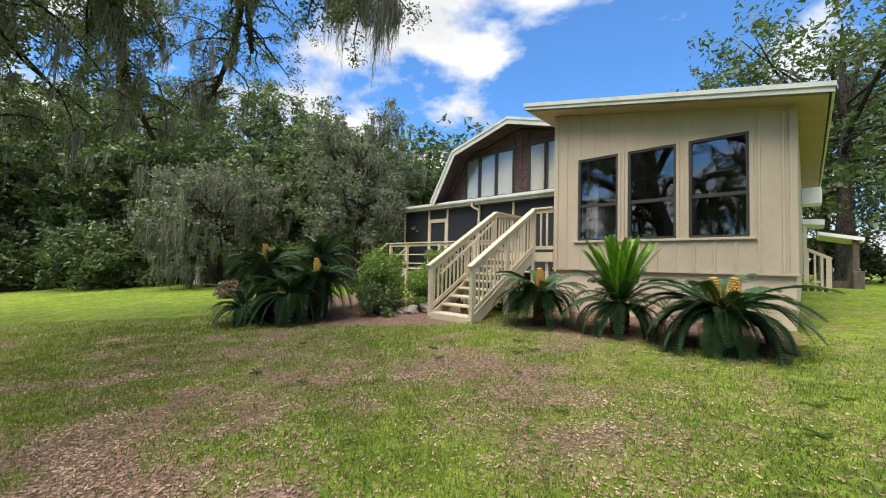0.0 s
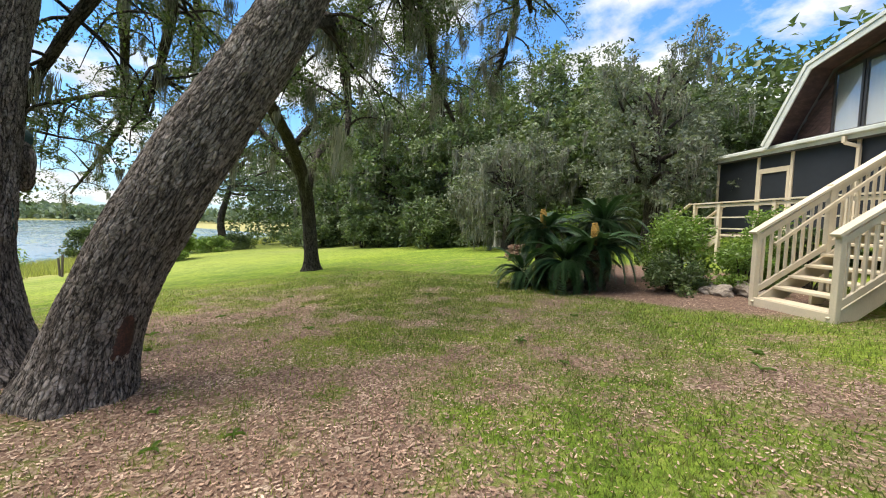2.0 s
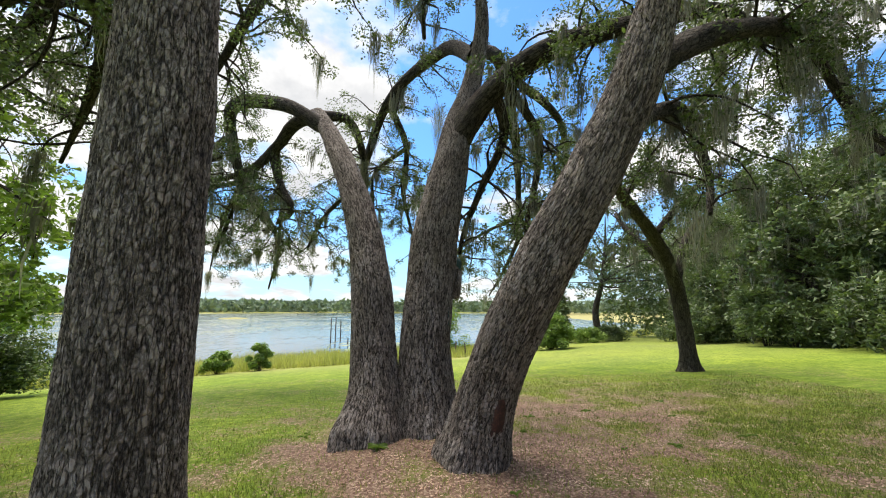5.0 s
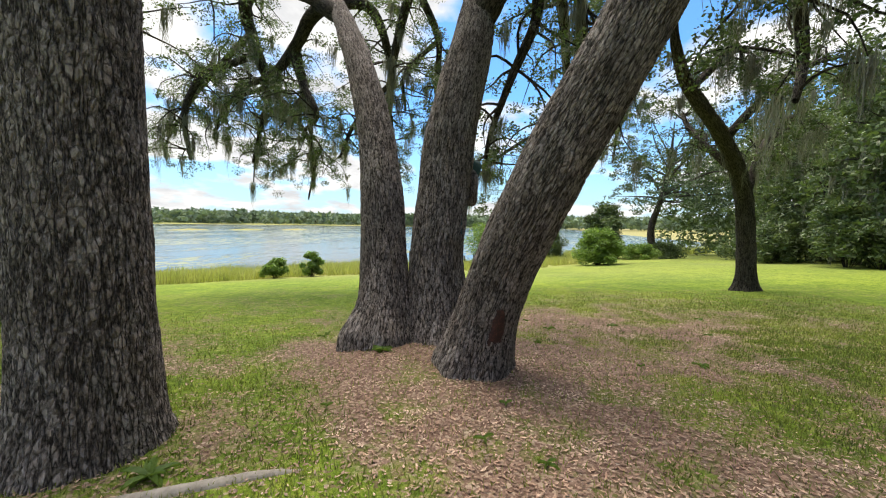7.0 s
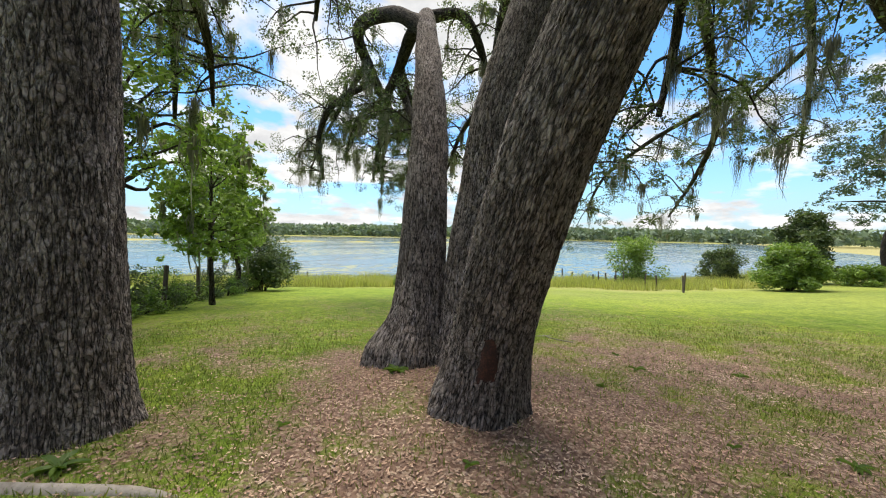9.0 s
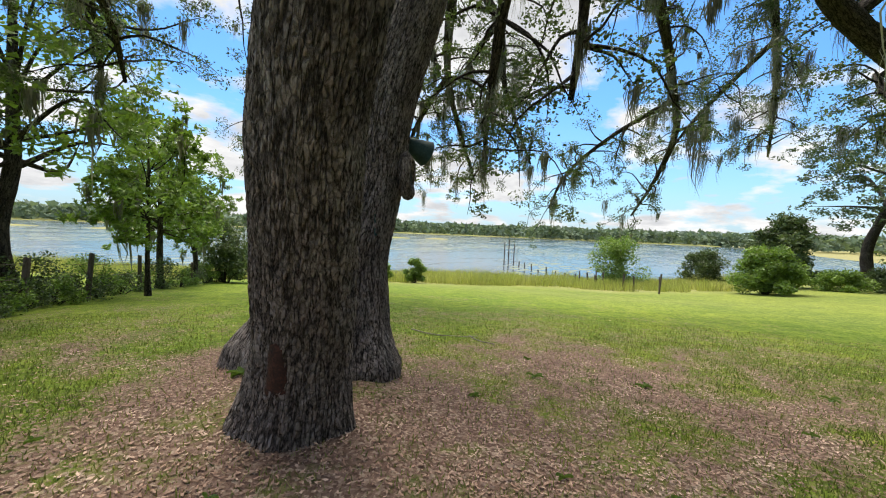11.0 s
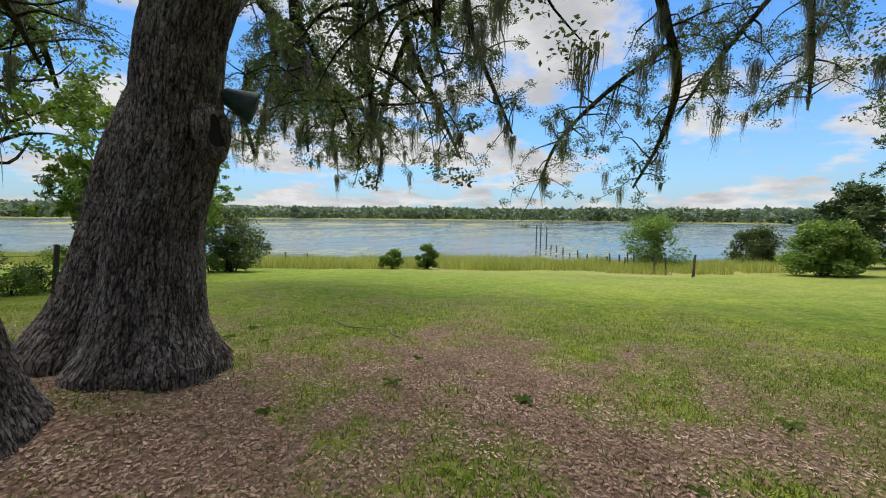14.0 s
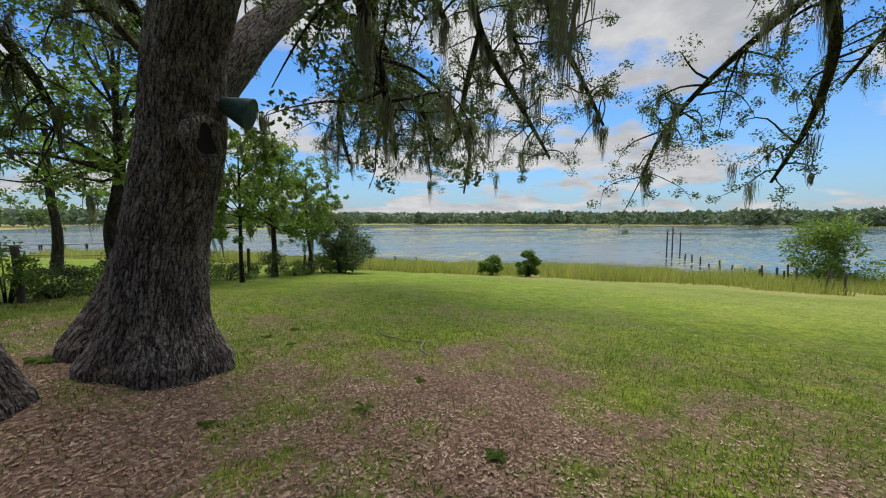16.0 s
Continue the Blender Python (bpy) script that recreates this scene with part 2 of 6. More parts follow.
M_BELL = surface("green_painted_metal", [(0.012, 0.04, 0.042), (0.024, 0.07, 0.07), (0.045, 0.10, 0.098)], 8, 60, 0.75, 0.15)
M_REED = surface("shore_reeds", [(0.24, 0.29, 0.07), (0.36, 0.39, 0.12), (0.50, 0.48, 0.22)], 0.3, 3, 0.8, 0, island=0.35, through_light=0.3)
M_BLADE = surface("grass_blades", [(0.092, 0.13, 0.024), (0.165, 0.20, 0.045), (0.275, 0.29, 0.085)], 0.5, 4, 0.6, 0, island=0.4, through_light=0.35)
M_LITTER = surface("dry_oak_leaves", [(0.13, 0.072, 0.05), (0.29, 0.185, 0.13), (0.54, 0.41, 0.31)], 2, 25, 0.8, 0, island=0.5)
M_STICK = surface("grey_stick", [(0.2, 0.18, 0.15), (0.34, 0.31, 0.27)], 8, 50, 0.95, 0.4)


def glass_material(name, tint, ior=2.1):
    m = bpy.data.materials.new(name)
    m.use_nodes = True
    nt = m.node_tree
    sh = nt.nodes["Principled BSDF"]
    sh.inputs["Base Color"].default_value = (*tint, 1)
    sh.inputs["Roughness"].default_value, sh.inputs["IOR"].default_value = 0.02, 1.5
    tr = node(nt, "ShaderNodeBsdfTransparent", Color=(*tint, 1))
    gl = node(nt, "ShaderNodeBsdfGlossy", Color=(0.9, 0.93, 0.95, 1), Roughness=0.01)
    fr = node(nt, "ShaderNodeFresnel", IOR=ior)
    mx = nt.nodes.new("ShaderNodeMixShader")
    nt.links.new(fr.outputs[0], mx.inputs[0])
    nt.links.new(tr.outputs[0], mx.inputs[1])
    nt.links.new(gl.outputs[0], mx.inputs[2])
    nt.links.new(mx.outputs[0], nt.nodes["Material Output"].inputs[0])
    return m


M_GLASS = glass_material("window_glass", (0.55, 0.58, 0.60))
M_CLEAR = glass_material("clear_glass", (0.88, 0.9, 0.9), 1.45)


def lake_material():
    m = bpy.data.materials.new("lake_water")
    m.use_nodes = True
    nt = m.node_tree
    sh = nt.nodes["Principled BSDF"]
    tc = nt.nodes.new("ShaderNodeTexCoord")
    wide = node(nt, "ShaderNodeTexNoise", Scale=0.035, Detail=5.0, Roughness=0.6)
    pad = node(nt, "ShaderNodeTexNoise", Scale=0.55, Detail=4.0, Roughness=0.65)
    wave = node(nt, "ShaderNodeTexNoise", Scale=2.2, Detail=3.0, Roughness=0.5)
    mp = nt.nodes.new("ShaderNodeMapping")
    mp.inputs["Scale"].default_value = (0.55, 1.6, 1)
    mp.inputs["Rotation"].default_value = (0, 0, radians(28))
    nt.links.new(tc.outputs["Object"], mp.inputs[0])
    for x in (wide, pad, wave):
        nt.links.new(mp.outputs[0], x.inputs["Vector"])
    pads = math_node(nt, "MULTIPLY", ramp(nt, wide.outputs[0], [(0.42, 0.0), (0.56, 1.0)]), ramp(nt, pad.outputs[0], [(0.48, 0.0), (0.56, 1.0)]))
    nt.links.new(mixed(nt, pads, (0.03, 0.05, 0.06), (0.20, 0.23, 0.13)), sh.inputs["Base Color"])
    nt.links.new(math_node(nt, "ADD", math_node(nt, "MULTIPLY", pads, 0.4), 0.1), sh.inputs["Roughness"])
    sh.inputs["IOR"].default_value = 1.33
    b = node(nt, "ShaderNodeBump", Strength=0.22, Distance=0.06)
    nt.links.new(wave.outputs[0], b.inputs["Height"])
    nt.links.new(b.outputs[0], sh.inputs["Normal"])
    return m


M_LAKE = lake_material()


def ground_material():
    m = bpy.data.materials.new("lawn")
    m.use_nodes = True
    nt = m.node_tree
    sh = nt.nodes["Principled BSDF"]
    tc = nt.nodes.new("ShaderNodeTexCoord")
    src = tc.outputs["Object"]
    noises = {}
    for key, scale, detail in (("wide", 0.12, 4.0), ("mid", 1.1, 6.0), ("fine", 14.0, 6.0), ("grain", 90.0, 3.0)):
        n = node(nt, "ShaderNodeTexNoise", Scale=scale, Detail=detail, Roughness=0.65)
        nt.links.new(src, n.inputs["Vector"])
        noises[key] = n.outputs[0]
    bare = nt.nodes.new("ShaderNodeAttribute")
    bare.attribute_name = "bare"
    dry = nt.nodes.new("ShaderNodeAttribute")
    dry.attribute_name = "dry"
    mulch = nt.nodes.new("ShaderNodeAttribute")
    mulch.attribute_name = "mulch"
    blend = math_node(nt, "ADD", math_node(nt, "MULTIPLY", noises["fine"], 0.55), math_node(nt, "MULTIPLY", noises["grain"], 0.45))
    grass = ramp(nt, blend, [(0.36, (0.06, 0.10, 0.014)), (0.5, (0.135, 0.20, 0.028)), (0.62, (0.24, 0.295, 0.058))])
    tan = ramp(nt, blend, [(0.36, (0.20, 0.19, 0.07)), (0.62, (0.36, 0.34, 0.16))])
    tuft = node(nt, "ShaderNodeTexNoise", Scale=5.0, Detail=7.0, Roughness=0.7)
    nt.links.new(src, tuft.inputs["Vector"])
    grass = mixed(nt, 1.0, grass, ramp(nt, tuft.outputs[0], [(0.34, (0.55, 0.62, 0.5)), (0.5, (1.0, 1.0, 1.0)), (0.66, (1.35, 1.25, 1.3))]), "MULTIPLY")
    grass = mixed(nt, 1.0, grass, ramp(nt, noises["mid"], [(0.3, (0.72, 0.78, 0.7)), (0.5, (1.0, 1.0, 1.0)), (0.7, (1.28, 1.2, 1.1))]), "MULTIPLY")
    grass = mixed(nt, 1.0, grass, ramp(nt, noises["wide"], [(0.35, (0.82, 0.9, 0.85)), (0.65, (1.2, 1.15, 1.0))]), "MULTIPLY")
    grass = mixed(nt, dry.outputs["Fac"], grass, tan)
    # fallen leaves too small to tell apart: flecks of tan over dark soil
    fleck = nt.nodes.new("ShaderNodeTexVoronoi")
    fleck.inputs["Scale"].default_value = 42.0
    nt.links.new(src, fleck.inputs["Vector"])
    tone = nt.nodes.new("ShaderNodeSeparateColor")
    nt.links.new(fleck.outputs["Color"], tone.inputs[0])
    soil = ramp(nt, blend, [(0.36, (0.075, 0.044, 0.034)), (0.5, (0.16, 0.102, 0.078)), (0.64, (0.29, 0.20, 0.155))])
    leaf = ramp(nt, tone.outputs[1], [(0.0, (0.11, 0.065, 0.048)), (0.6, (0.22, 0.15, 0.11)), (1.0, (0.42, 0.33, 0.25))])
    soil = mixed(nt, ramp(nt, tone.outputs[0], [(0.42, 0.0), (0.5, 0.85)]), soil, leaf)
    cut = math_node(nt, "ADD", bare.outputs["Fac"], math_node(nt, "MULTIPLY", math_node(nt, "SUBTRACT", noises["fine"], 0.5), 1.3))
    cut = math_node(nt, "ADD", cut, math_node(nt, "MULTIPLY", math_node(nt, "SUBTRACT", tuft.outputs[0], 0.5), 1.2))
    cover = ramp(nt, cut, [(0.2, 0.0), (0.72, 1.0)])
    col = mixed(nt, cover, grass, soil)
    stray = math_node(nt, "MULTIPLY", ramp(nt, tone.outputs[2], [(0.78, 0.0), (0.82, 0.8)]), ramp(nt, bare.outputs["Fac"], [(0.0, 0.0), (0.12, 1.0)]))
    col = mixed(nt, stray, col, leaf)
    brown = ramp(nt, blend, [(0.36, (0.075, 0.045, 0.034)), (0.5, (0.16, 0.105, 0.08)), (0.64, (0.28, 0.20, 0.155))])
    col = mixed(nt, mulch.outputs["Fac"], col, brown)
    nt.links.new(col, sh.inputs["Base Color"])
    sh.inputs["Roughness"].default_value = 0.95
    sh.inputs["Specular IOR Level"].default_value = 0.1
    b = node(nt, "ShaderNodeBump", Strength=0.6, Distance=0.04)
    nt.links.new(blend, b.inputs["Height"])
    nt.links.new(b.outputs[0], sh.inputs["Normal"])
    return m


M_GROUND = ground_material()


# ---- helpers for building ----
rng = np.random.default_rng(7)


def part(name, bm, material, parent=None, label=""):
    """Link a bmesh as one mesh object, under a thing or a part."""
    me = bpy.data.meshes.new(name)
    bm.to_mesh(me)
    bm.free()
    me.materials.append(material)
    ob = new(name, me)
    if parent is not None:
        ob.parent = parent
    return tagged(ob, label)


def thing(name, label, category, m=None, group="", kind=""):
    ob = tagged(new(name), label, category, group, kind)
    ob.matrix_world = m if m is not None else Matrix()
    return ob


def raw_mesh(name, verts, faces, material, parent=None, smooth=False, attrs=()):
    """A mesh object from arrays; faces all have the same number of corners."""
    verts, faces = np.asarray(verts, dtype=np.float32), np.asarray(faces, dtype=np.int32)
    me = bpy.data.meshes.new(name)
    me.vertices.add(len(verts))
    me.vertices.foreach_set("co", verts.ravel())
    n, k = faces.shape
    me.loops.add(n * k)
    me.loops.foreach_set("vertex_index", faces.ravel())
    me.polygons.add(n)
    me.polygons.foreach_set("loop_start", np.arange(0, n * k, k, dtype=np.int32))
    me.update(calc_edges=True)
    if smooth:
        me.polygons.foreach_set("use_smooth", np.ones(n, dtype=bool))
    for key, kind, data in attrs:
        a = me.attributes.new(key, kind, "POINT")
        a.data.foreach_set("value" if kind == "FLOAT" else "vector", np.asarray(data, dtype=np.float32).ravel())
    me.materials.append(material)
    ob = new(name, me)
    if parent is not None:
        ob.parent = parent
    return ob


def box(bm, x0, y0, z0, x1, y1, z1):
    vs = [bm.verts.new((x, y, z)) for z in (z0, z1) for y in (y0, y1) for x in (x0, x1)]
    for f in ((0, 2, 3, 1), (4, 5, 7, 6), (0, 1, 5, 4), (2, 6, 7, 3), (0, 4, 6, 2), (1, 3, 7, 5)):
        bm.faces.new([vs[i] for i in f])
    return bm


def boxed(*size, bevel=0.0):
    bm = box(bmesh.new(), *size)
    if bevel:
        bmesh.ops.bevel(bm, geom=bm.edges[:], offset=bevel, segments=1, affect="EDGES")
    return bm


def prism(bm, poly, y0, y1):
    """A polygon of (x, z) pushed from y0 to y1."""
    a, b = [bm.verts.new((x, y0, z)) for x, z in poly], [bm.verts.new((x, y1, z)) for x, z in poly]
    bm.faces.new(a)
    bm.faces.new(b[::-1])
    for i in range(len(poly)):
        j = (i + 1) % len(poly)
        bm.faces.new((a[j], a[i], b[i], b[j]))
    bmesh.ops.recalc_face_normals(bm, faces=bm.faces[:])
    return bm


def bar(bm, a, b, w, h):
    """A squared timber from a to b, w wide and h high."""
    a, b = Vector(a), Vector(b)
    d = (b - a).normalized()
    side = d.cross(Vector((0, 0, 1)))
    side = side.normalized() if side.length > 1e-4 else Vector((1, 0, 0))
    up = side.cross(d)
    ends = []
    for p in (a, b):
        ends.append([bm.verts.new(p + side * sx * w / 2 + up * sz * h / 2) for sx, sz in ((-1, -1), (1, -1), (1, 1), (-1, 1))])
    bm.faces.new(ends[0])
    bm.faces.new(ends[1][::-1])
    for i in range(4):
        j = (i + 1) % 4
        bm.faces.new((ends[0][j], ends[0][i], ends[1][i], ends[1][j]))
    bmesh.ops.recalc_face_normals(bm, faces=bm.faces[:])
    return bm


def hash3(ix, iy, iz, k):
    h = np.sin(ix * 127.1 + iy * 311.7 + iz * 74.7 + k * 53.3) * 43758.5453
    return h - np.floor(h)


def value_noise(x, y, seed=0.0):
    x, y = np.asarray(x, float), np.asarray(y, float)
    ix, iy = np.floor(x), np.floor(y)
    fx, fy = x - ix, y - iy
    fx, fy = fx * fx * (3 - 2 * fx), fy * fy * (3 - 2 * fy)
    a, b = hash3(ix, iy, 0 * ix, seed), hash3(ix + 1, iy, 0 * ix, seed)
    c, d = hash3(ix, iy + 1, 0 * ix, seed), hash3(ix + 1, iy + 1, 0 * ix, seed)
    return (a * (1 - fx) + b * fx) * (1 - fy) + (c * (1 - fx) + d * fx) * fy


def fbm(x, y, seed=0.0, octaves=4):
    total, amp = 0.0, 0.5
    for o in range(octaves):
        total = total + amp * value_noise(np.asarray(x) * 2 ** o, np.asarray(y) * 2 ** o, seed + o)
        amp *= 0.5
    return total / (1 - 0.5 ** octaves)


def cells(p):
    """For an array of points in a jittered grid of blocky cells: distance to the border, and a random number for each cell."""
    base = np.floor(p)
    f1 = np.full(len(p), 9.0)
    f2 = np.full(len(p), 9.0)
    own = np.zeros(len(p))
    for dx in (-1, 0, 1):
        for dy in (-1, 0, 1):
            for dz in (-1, 0, 1):
                c = base + (dx, dy, dz)
                q = c + np.stack([hash3(c[:, 0], c[:, 1], c[:, 2], k) for k in (1, 2, 3)], 1)
                e = np.abs(p - q)
                d = 0.65 * e.max(1) + 0.35 * np.sqrt((e * e).sum(1))
                nearer = d < f1
                own = np.where(nearer, hash3(c[:, 0], c[:, 1], c[:, 2], 9), own)
                f2 = np.minimum(f2, np.maximum(f1, d))
                f1 = np.minimum(f1, d)
    return f2 - f1, own


def smooth_line(points, step):
    """Points with radii (x, y, z, r) along a Catmull-Rom line, about step apart."""
    p = np.asarray(points, float)
    p = np.vstack([2 * p[0] - p[1], p, 2 * p[-1] - p[-2]])
    out = []
    for i in range(1, len(p) - 2):
        n = max(2, int(np.linalg.norm(p[i + 1, :3] - p[i, :3]) / step))
        for t in np.arange(n) / n:
            a, b, c, d = p[i - 1], p[i], p[i + 1], p[i + 2]
            out.append(0.5 * (2 * b + (c - a) * t + (2 * a - 5 * b + 4 * c - d) * t * t + (3 * b - a - 3 * c + d) * t ** 3))
    out.append(p[-2])
    return np.array(out)


def limb_arrays(points, seg=12, step=0.1, plates=0.05, depth=0.006, flare=0.0, gnarl=0.05, seed=0.0, twist=0.0, coarse_above=None):
    """Verts, quads and bark attributes of a round limb with fissured bark; flare: root swelling at the foot."""
    line = smooth_line(points, step)
    if coarse_above is not None:
        high = line[:, 2] > coarse_above
        line = np.vstack([line[~high], line[high][::2], line[-1:]]) if high.any() else line
    c, r = line[:, :3], np.maximum(line[:, 3], 0.004)
    d = np.gradient(c, axis=0)
    d[-1] = d[-2] if np.linalg.norm(d[-1]) < 1e-6 else d[-1]
    d /= np.linalg.norm(d, axis=1)[:, None] + 1e-9
    side = np.zeros_like(d)
    ref = np.array((1.0, 0.0, 0.0)) if abs(d[0, 0]) < 0.8 else np.array((0.0, 1.0, 0.0))
    for i in range(len(d)):
        s = ref - d[i] * (ref @ d[i])
        side[i] = s / np.linalg.norm(s)
        ref = side[i]
    up = np.cross(d, side)
    length = np.concatenate([[0], np.cumsum(np.linalg.norm(np.diff(c, axis=0), axis=1))])
    ang = np.arange(seg) * 2 * np.pi / seg
    A, L = np.meshgrid(ang, length)
    rr = np.repeat(r[:, None], seg, 1)
    rr = rr * (1 + gnarl * (2 * fbm(np.cos(A) * 1.3 + 7 + seed, np.sin(A) * 1.3 + L * 1.1 + seed, seed) - 1) * 2)
    if flare:
        ridge = 0.5 + 0.5 * np.cos(A * 5 + 1.7 + seed) * (0.6 + 0.4 * np.cos(A * 3 + seed))
        rr = rr * (1 + flare * np.exp(-np.maximum(L - 0.4, 0) / 0.26) * (0.5 + ridge))
    along = np.stack([np.cos(A) * r[:, None], np.sin(A) * r[:, None], L], 2).reshape(-1, 3)
    spin = twist * L.ravel()
    turned = np.stack([along[:, 0] * np.cos(spin) - along[:, 1] * np.sin(spin), along[:, 0] * np.sin(spin) + along[:, 1] * np.cos(spin), along[:, 2]], 1)
    warp = turned + 0.3 * plates * np.stack([np.sin(along[:, 2] / plates * 0.9 + along[:, 0] * 40), np.cos(along[:, 2] / plates * 0.7 + along[:, 1] * 40), 1.6 * np.sin(along[:, 0] * 31 + along[:, 1] * 37)], 1)
    crack, own = cells(warp / np.array((plates, plates, plates * 2.9)) + seed * 3.1)
    lift = np.clip(crack / 0.16, 0, 1) ** 0.8 * (0.75 + 0.3 * own)
    rr = rr + (lift.reshape(rr.shape) - 0.5) * depth
    v = c[:, None, :] + side[:, None, :] * (np.cos(A) * rr)[:, :, None] + up[:, None, :] * (np.sin(A) * rr)[:, :, None]
    n = len(c)
    i, j = np.meshgrid(np.arange(n - 1), np.arange(seg), indexing="ij")
    f = np.stack([i * seg + j, i * seg + (j + 1) % seg, (i + 1) * seg + (j + 1) % seg, (i + 1) * seg + j], 2).reshape(-1, 4)
    return v.reshape(-1, 3), f, along, crack


def limb(name, points, material, parent, label="", **kw):
    v, f, along, crack = limb_arrays(points, **kw)
    return tagged(raw_mesh(name, v, f, material, parent, True, (("along", "FLOAT_VECTOR", along), ("crack", "FLOAT", crack))), label)


def joined(arrays):
    vs, fs, als, crs, k = [], [], [], [], 0
    for v, f, a, c in arrays:
        vs.append(v), fs.append(f + k), als.append(a), crs.append(c)
        k += len(v)
    return np.vstack(vs), np.vstack(fs), np.vstack(als), np.concatenate(crs)


def unit_rows(n):
    q = rng.normal(size=(n, 3))
    return q / (np.linalg.norm(q, axis=1)[:, None] + 1e-9)


def leaf_arrays(centres, size, droop=0.3, ratio=0.5, far=False):
    """One pointed leaf (a bent diamond; a single triangle where far) at each centre, turned at random."""
    n = len(centres)
    size = size * rng.uniform(0.65, 1.35, n)[:, None]
    d = unit_rows(n)
    d[:, 2] = d[:, 2] * 0.7 - droop
    d /= np.linalg.norm(d, axis=1)[:, None]
    s = np.cross(d, unit_rows(n))
    s /= np.linalg.norm(s, axis=1)[:, None] + 1e-9
    if far:
        v = np.stack([centres - d * size * 0.5 - s * size * ratio * 0.55, centres - d * size * 0.4 + s * size * ratio * 0.6, centres + d * size * 0.7], 1)
        return v.reshape(-1, 3), np.arange(3 * n).reshape(-1, 3)
    up = np.cross(s, d)
    v = np.stack([centres - d * size * 0.5, centres + s * size * ratio * 0.5 + up * size * 0.06, centres + d * size * 0.5, centres - s * size * ratio * 0.5 + up * size * 0.06], 1)
    return v.reshape(-1, 3), np.arange(4 * n).reshape(-1, 4)


def clump_points(centres, radii, per, flat=0.7):
    """Points in uneven clumps round the centres, thicker towards the rim."""
    centres = np.repeat(np.asarray(centres, float), per, 0)
    radii = np.repeat(np.asarray(radii, float), per)
    u = unit_rows(len(centres)) * (rng.uniform(0, 1, len(centres)) ** 0.45)[:, None]
    u[:, 2] *= flat
    return centres + u * radii[:, None]


def moss_arrays(anchors, lengths, width=0.012, knots=4):
    """Hanging, tapering, wavering strands below the anchors."""
    n = len(anchors)
    t = np.linspace(0, 1, knots)
    ph, a = rng.uniform(0, 6.28, n), rng.uniform(0, 3.14, n)
    sway = lengths[:, None] * 0.085 * np.sin(ph[:, None] + t[None] * rng.uniform(2, 7, n)[:, None])
    x = anchors[:, 0:1] + sway * np.cos(ph)[:, None]
    y = anchors[:, 1:2] + sway * np.sin(ph)[:, None]
    z = anchors[:, 2:3] - lengths[:, None] * t[None]
    w = width * rng.uniform(0.5, 1.6, n)[:, None] * np.array([0.6, 1.0, 0.75, 0.12])[None]
    dx, dy = np.cos(a)[:, None] * w, np.sin(a)[:, None] * w
    left, right = np.stack([x - dx, y - dy, z], 2), np.stack([x + dx, y + dy, z], 2)
    v = np.stack([left, right], 2).reshape(-1, 3)
    base = (np.arange(n) * knots * 2)[:, None] + (np.arange(knots - 1) * 2)[None]
    f = np.stack([base, base + 1, base + 3, base + 2], 2).reshape(-1, 4)
    return v, f


def moss_beards(anchors, size, strands, width=0.0055):
    """Beards of moss: many strands close together below each anchor, the inner ones longest."""
    anchors, size = np.asarray(anchors, float), np.clip(size, 0.2, 1.7)
    c, s = np.repeat(anchors, strands, 0), np.repeat(size, strands)
    off = rng.normal(size=(len(c), 3)) * (0.015 + s * 0.05)[:, None]
    off[:, 2] *= 0.5
    reach = np.exp(-np.linalg.norm(off[:, :2], axis=1) / (0.015 + s * 0.07))
    return moss_arrays(c + off, s * (0.25 + 0.9 * reach) * rng.uniform(0.5, 1.2, len(c)), width)


# ---- the lie of the land ----
LAKE = -3.4


def height(x, y):
    x, y = np.asarray(x, float), np.asarray(y, float)
    z = 0.055 * x + 0.025 * y + 0.012 * np.maximum(0, y - 8) - 0.035 * np.maximum(0, -5 - y) - 0.024 * np.maximum(0, -5 - x) * np.clip(1 - y / 14, 0, 1)
    z = z - 0.6 * (1 - np.exp(-np.maximum(0, x - 8) / 20)) * 0.3
    z = np.minimum(z, 1.0 + 0.0 * x)
    # flat lake bed, then the far shore
    z = np.maximum(z, LAKE - 1.5)
    r = np.hypot(x + 5, y) + 30 * fbm(x / 90, y / 90, 5)
    z = np.where((x < 5) & (y < 45), z + (LAKE + 0.9 - z) * np.clip((r - 440) / 40, 0, 1), z)
    # a low grassy spit in the lake
    spit = np.exp(-((x * 0.62 + y * 0.78 + 205) / 14) ** 2) * np.clip((y + 260 - 0.2 * x) / 30, 0, 1) * np.clip((-95 - y + 10 * fbm(x / 30, y / 30, 2)) / 20, 0, 1)
    z = z + spit * np.clip(LAKE + 0.7 - z, 0, 3)
    mound = 0.16 * np.exp(-((x + 5.2) ** 2 + (y - 0.6) ** 2) / 1.6) + 0.08 * np.exp(-((x + 2.5) ** 2 + (y + 1.0) ** 2) / 0.8)
    return z + mound + 0.03 * (fbm(x / 1.5, y / 1.5, 3) - 0.5)


def ground_at(x, y):
    return float(height(x, y))


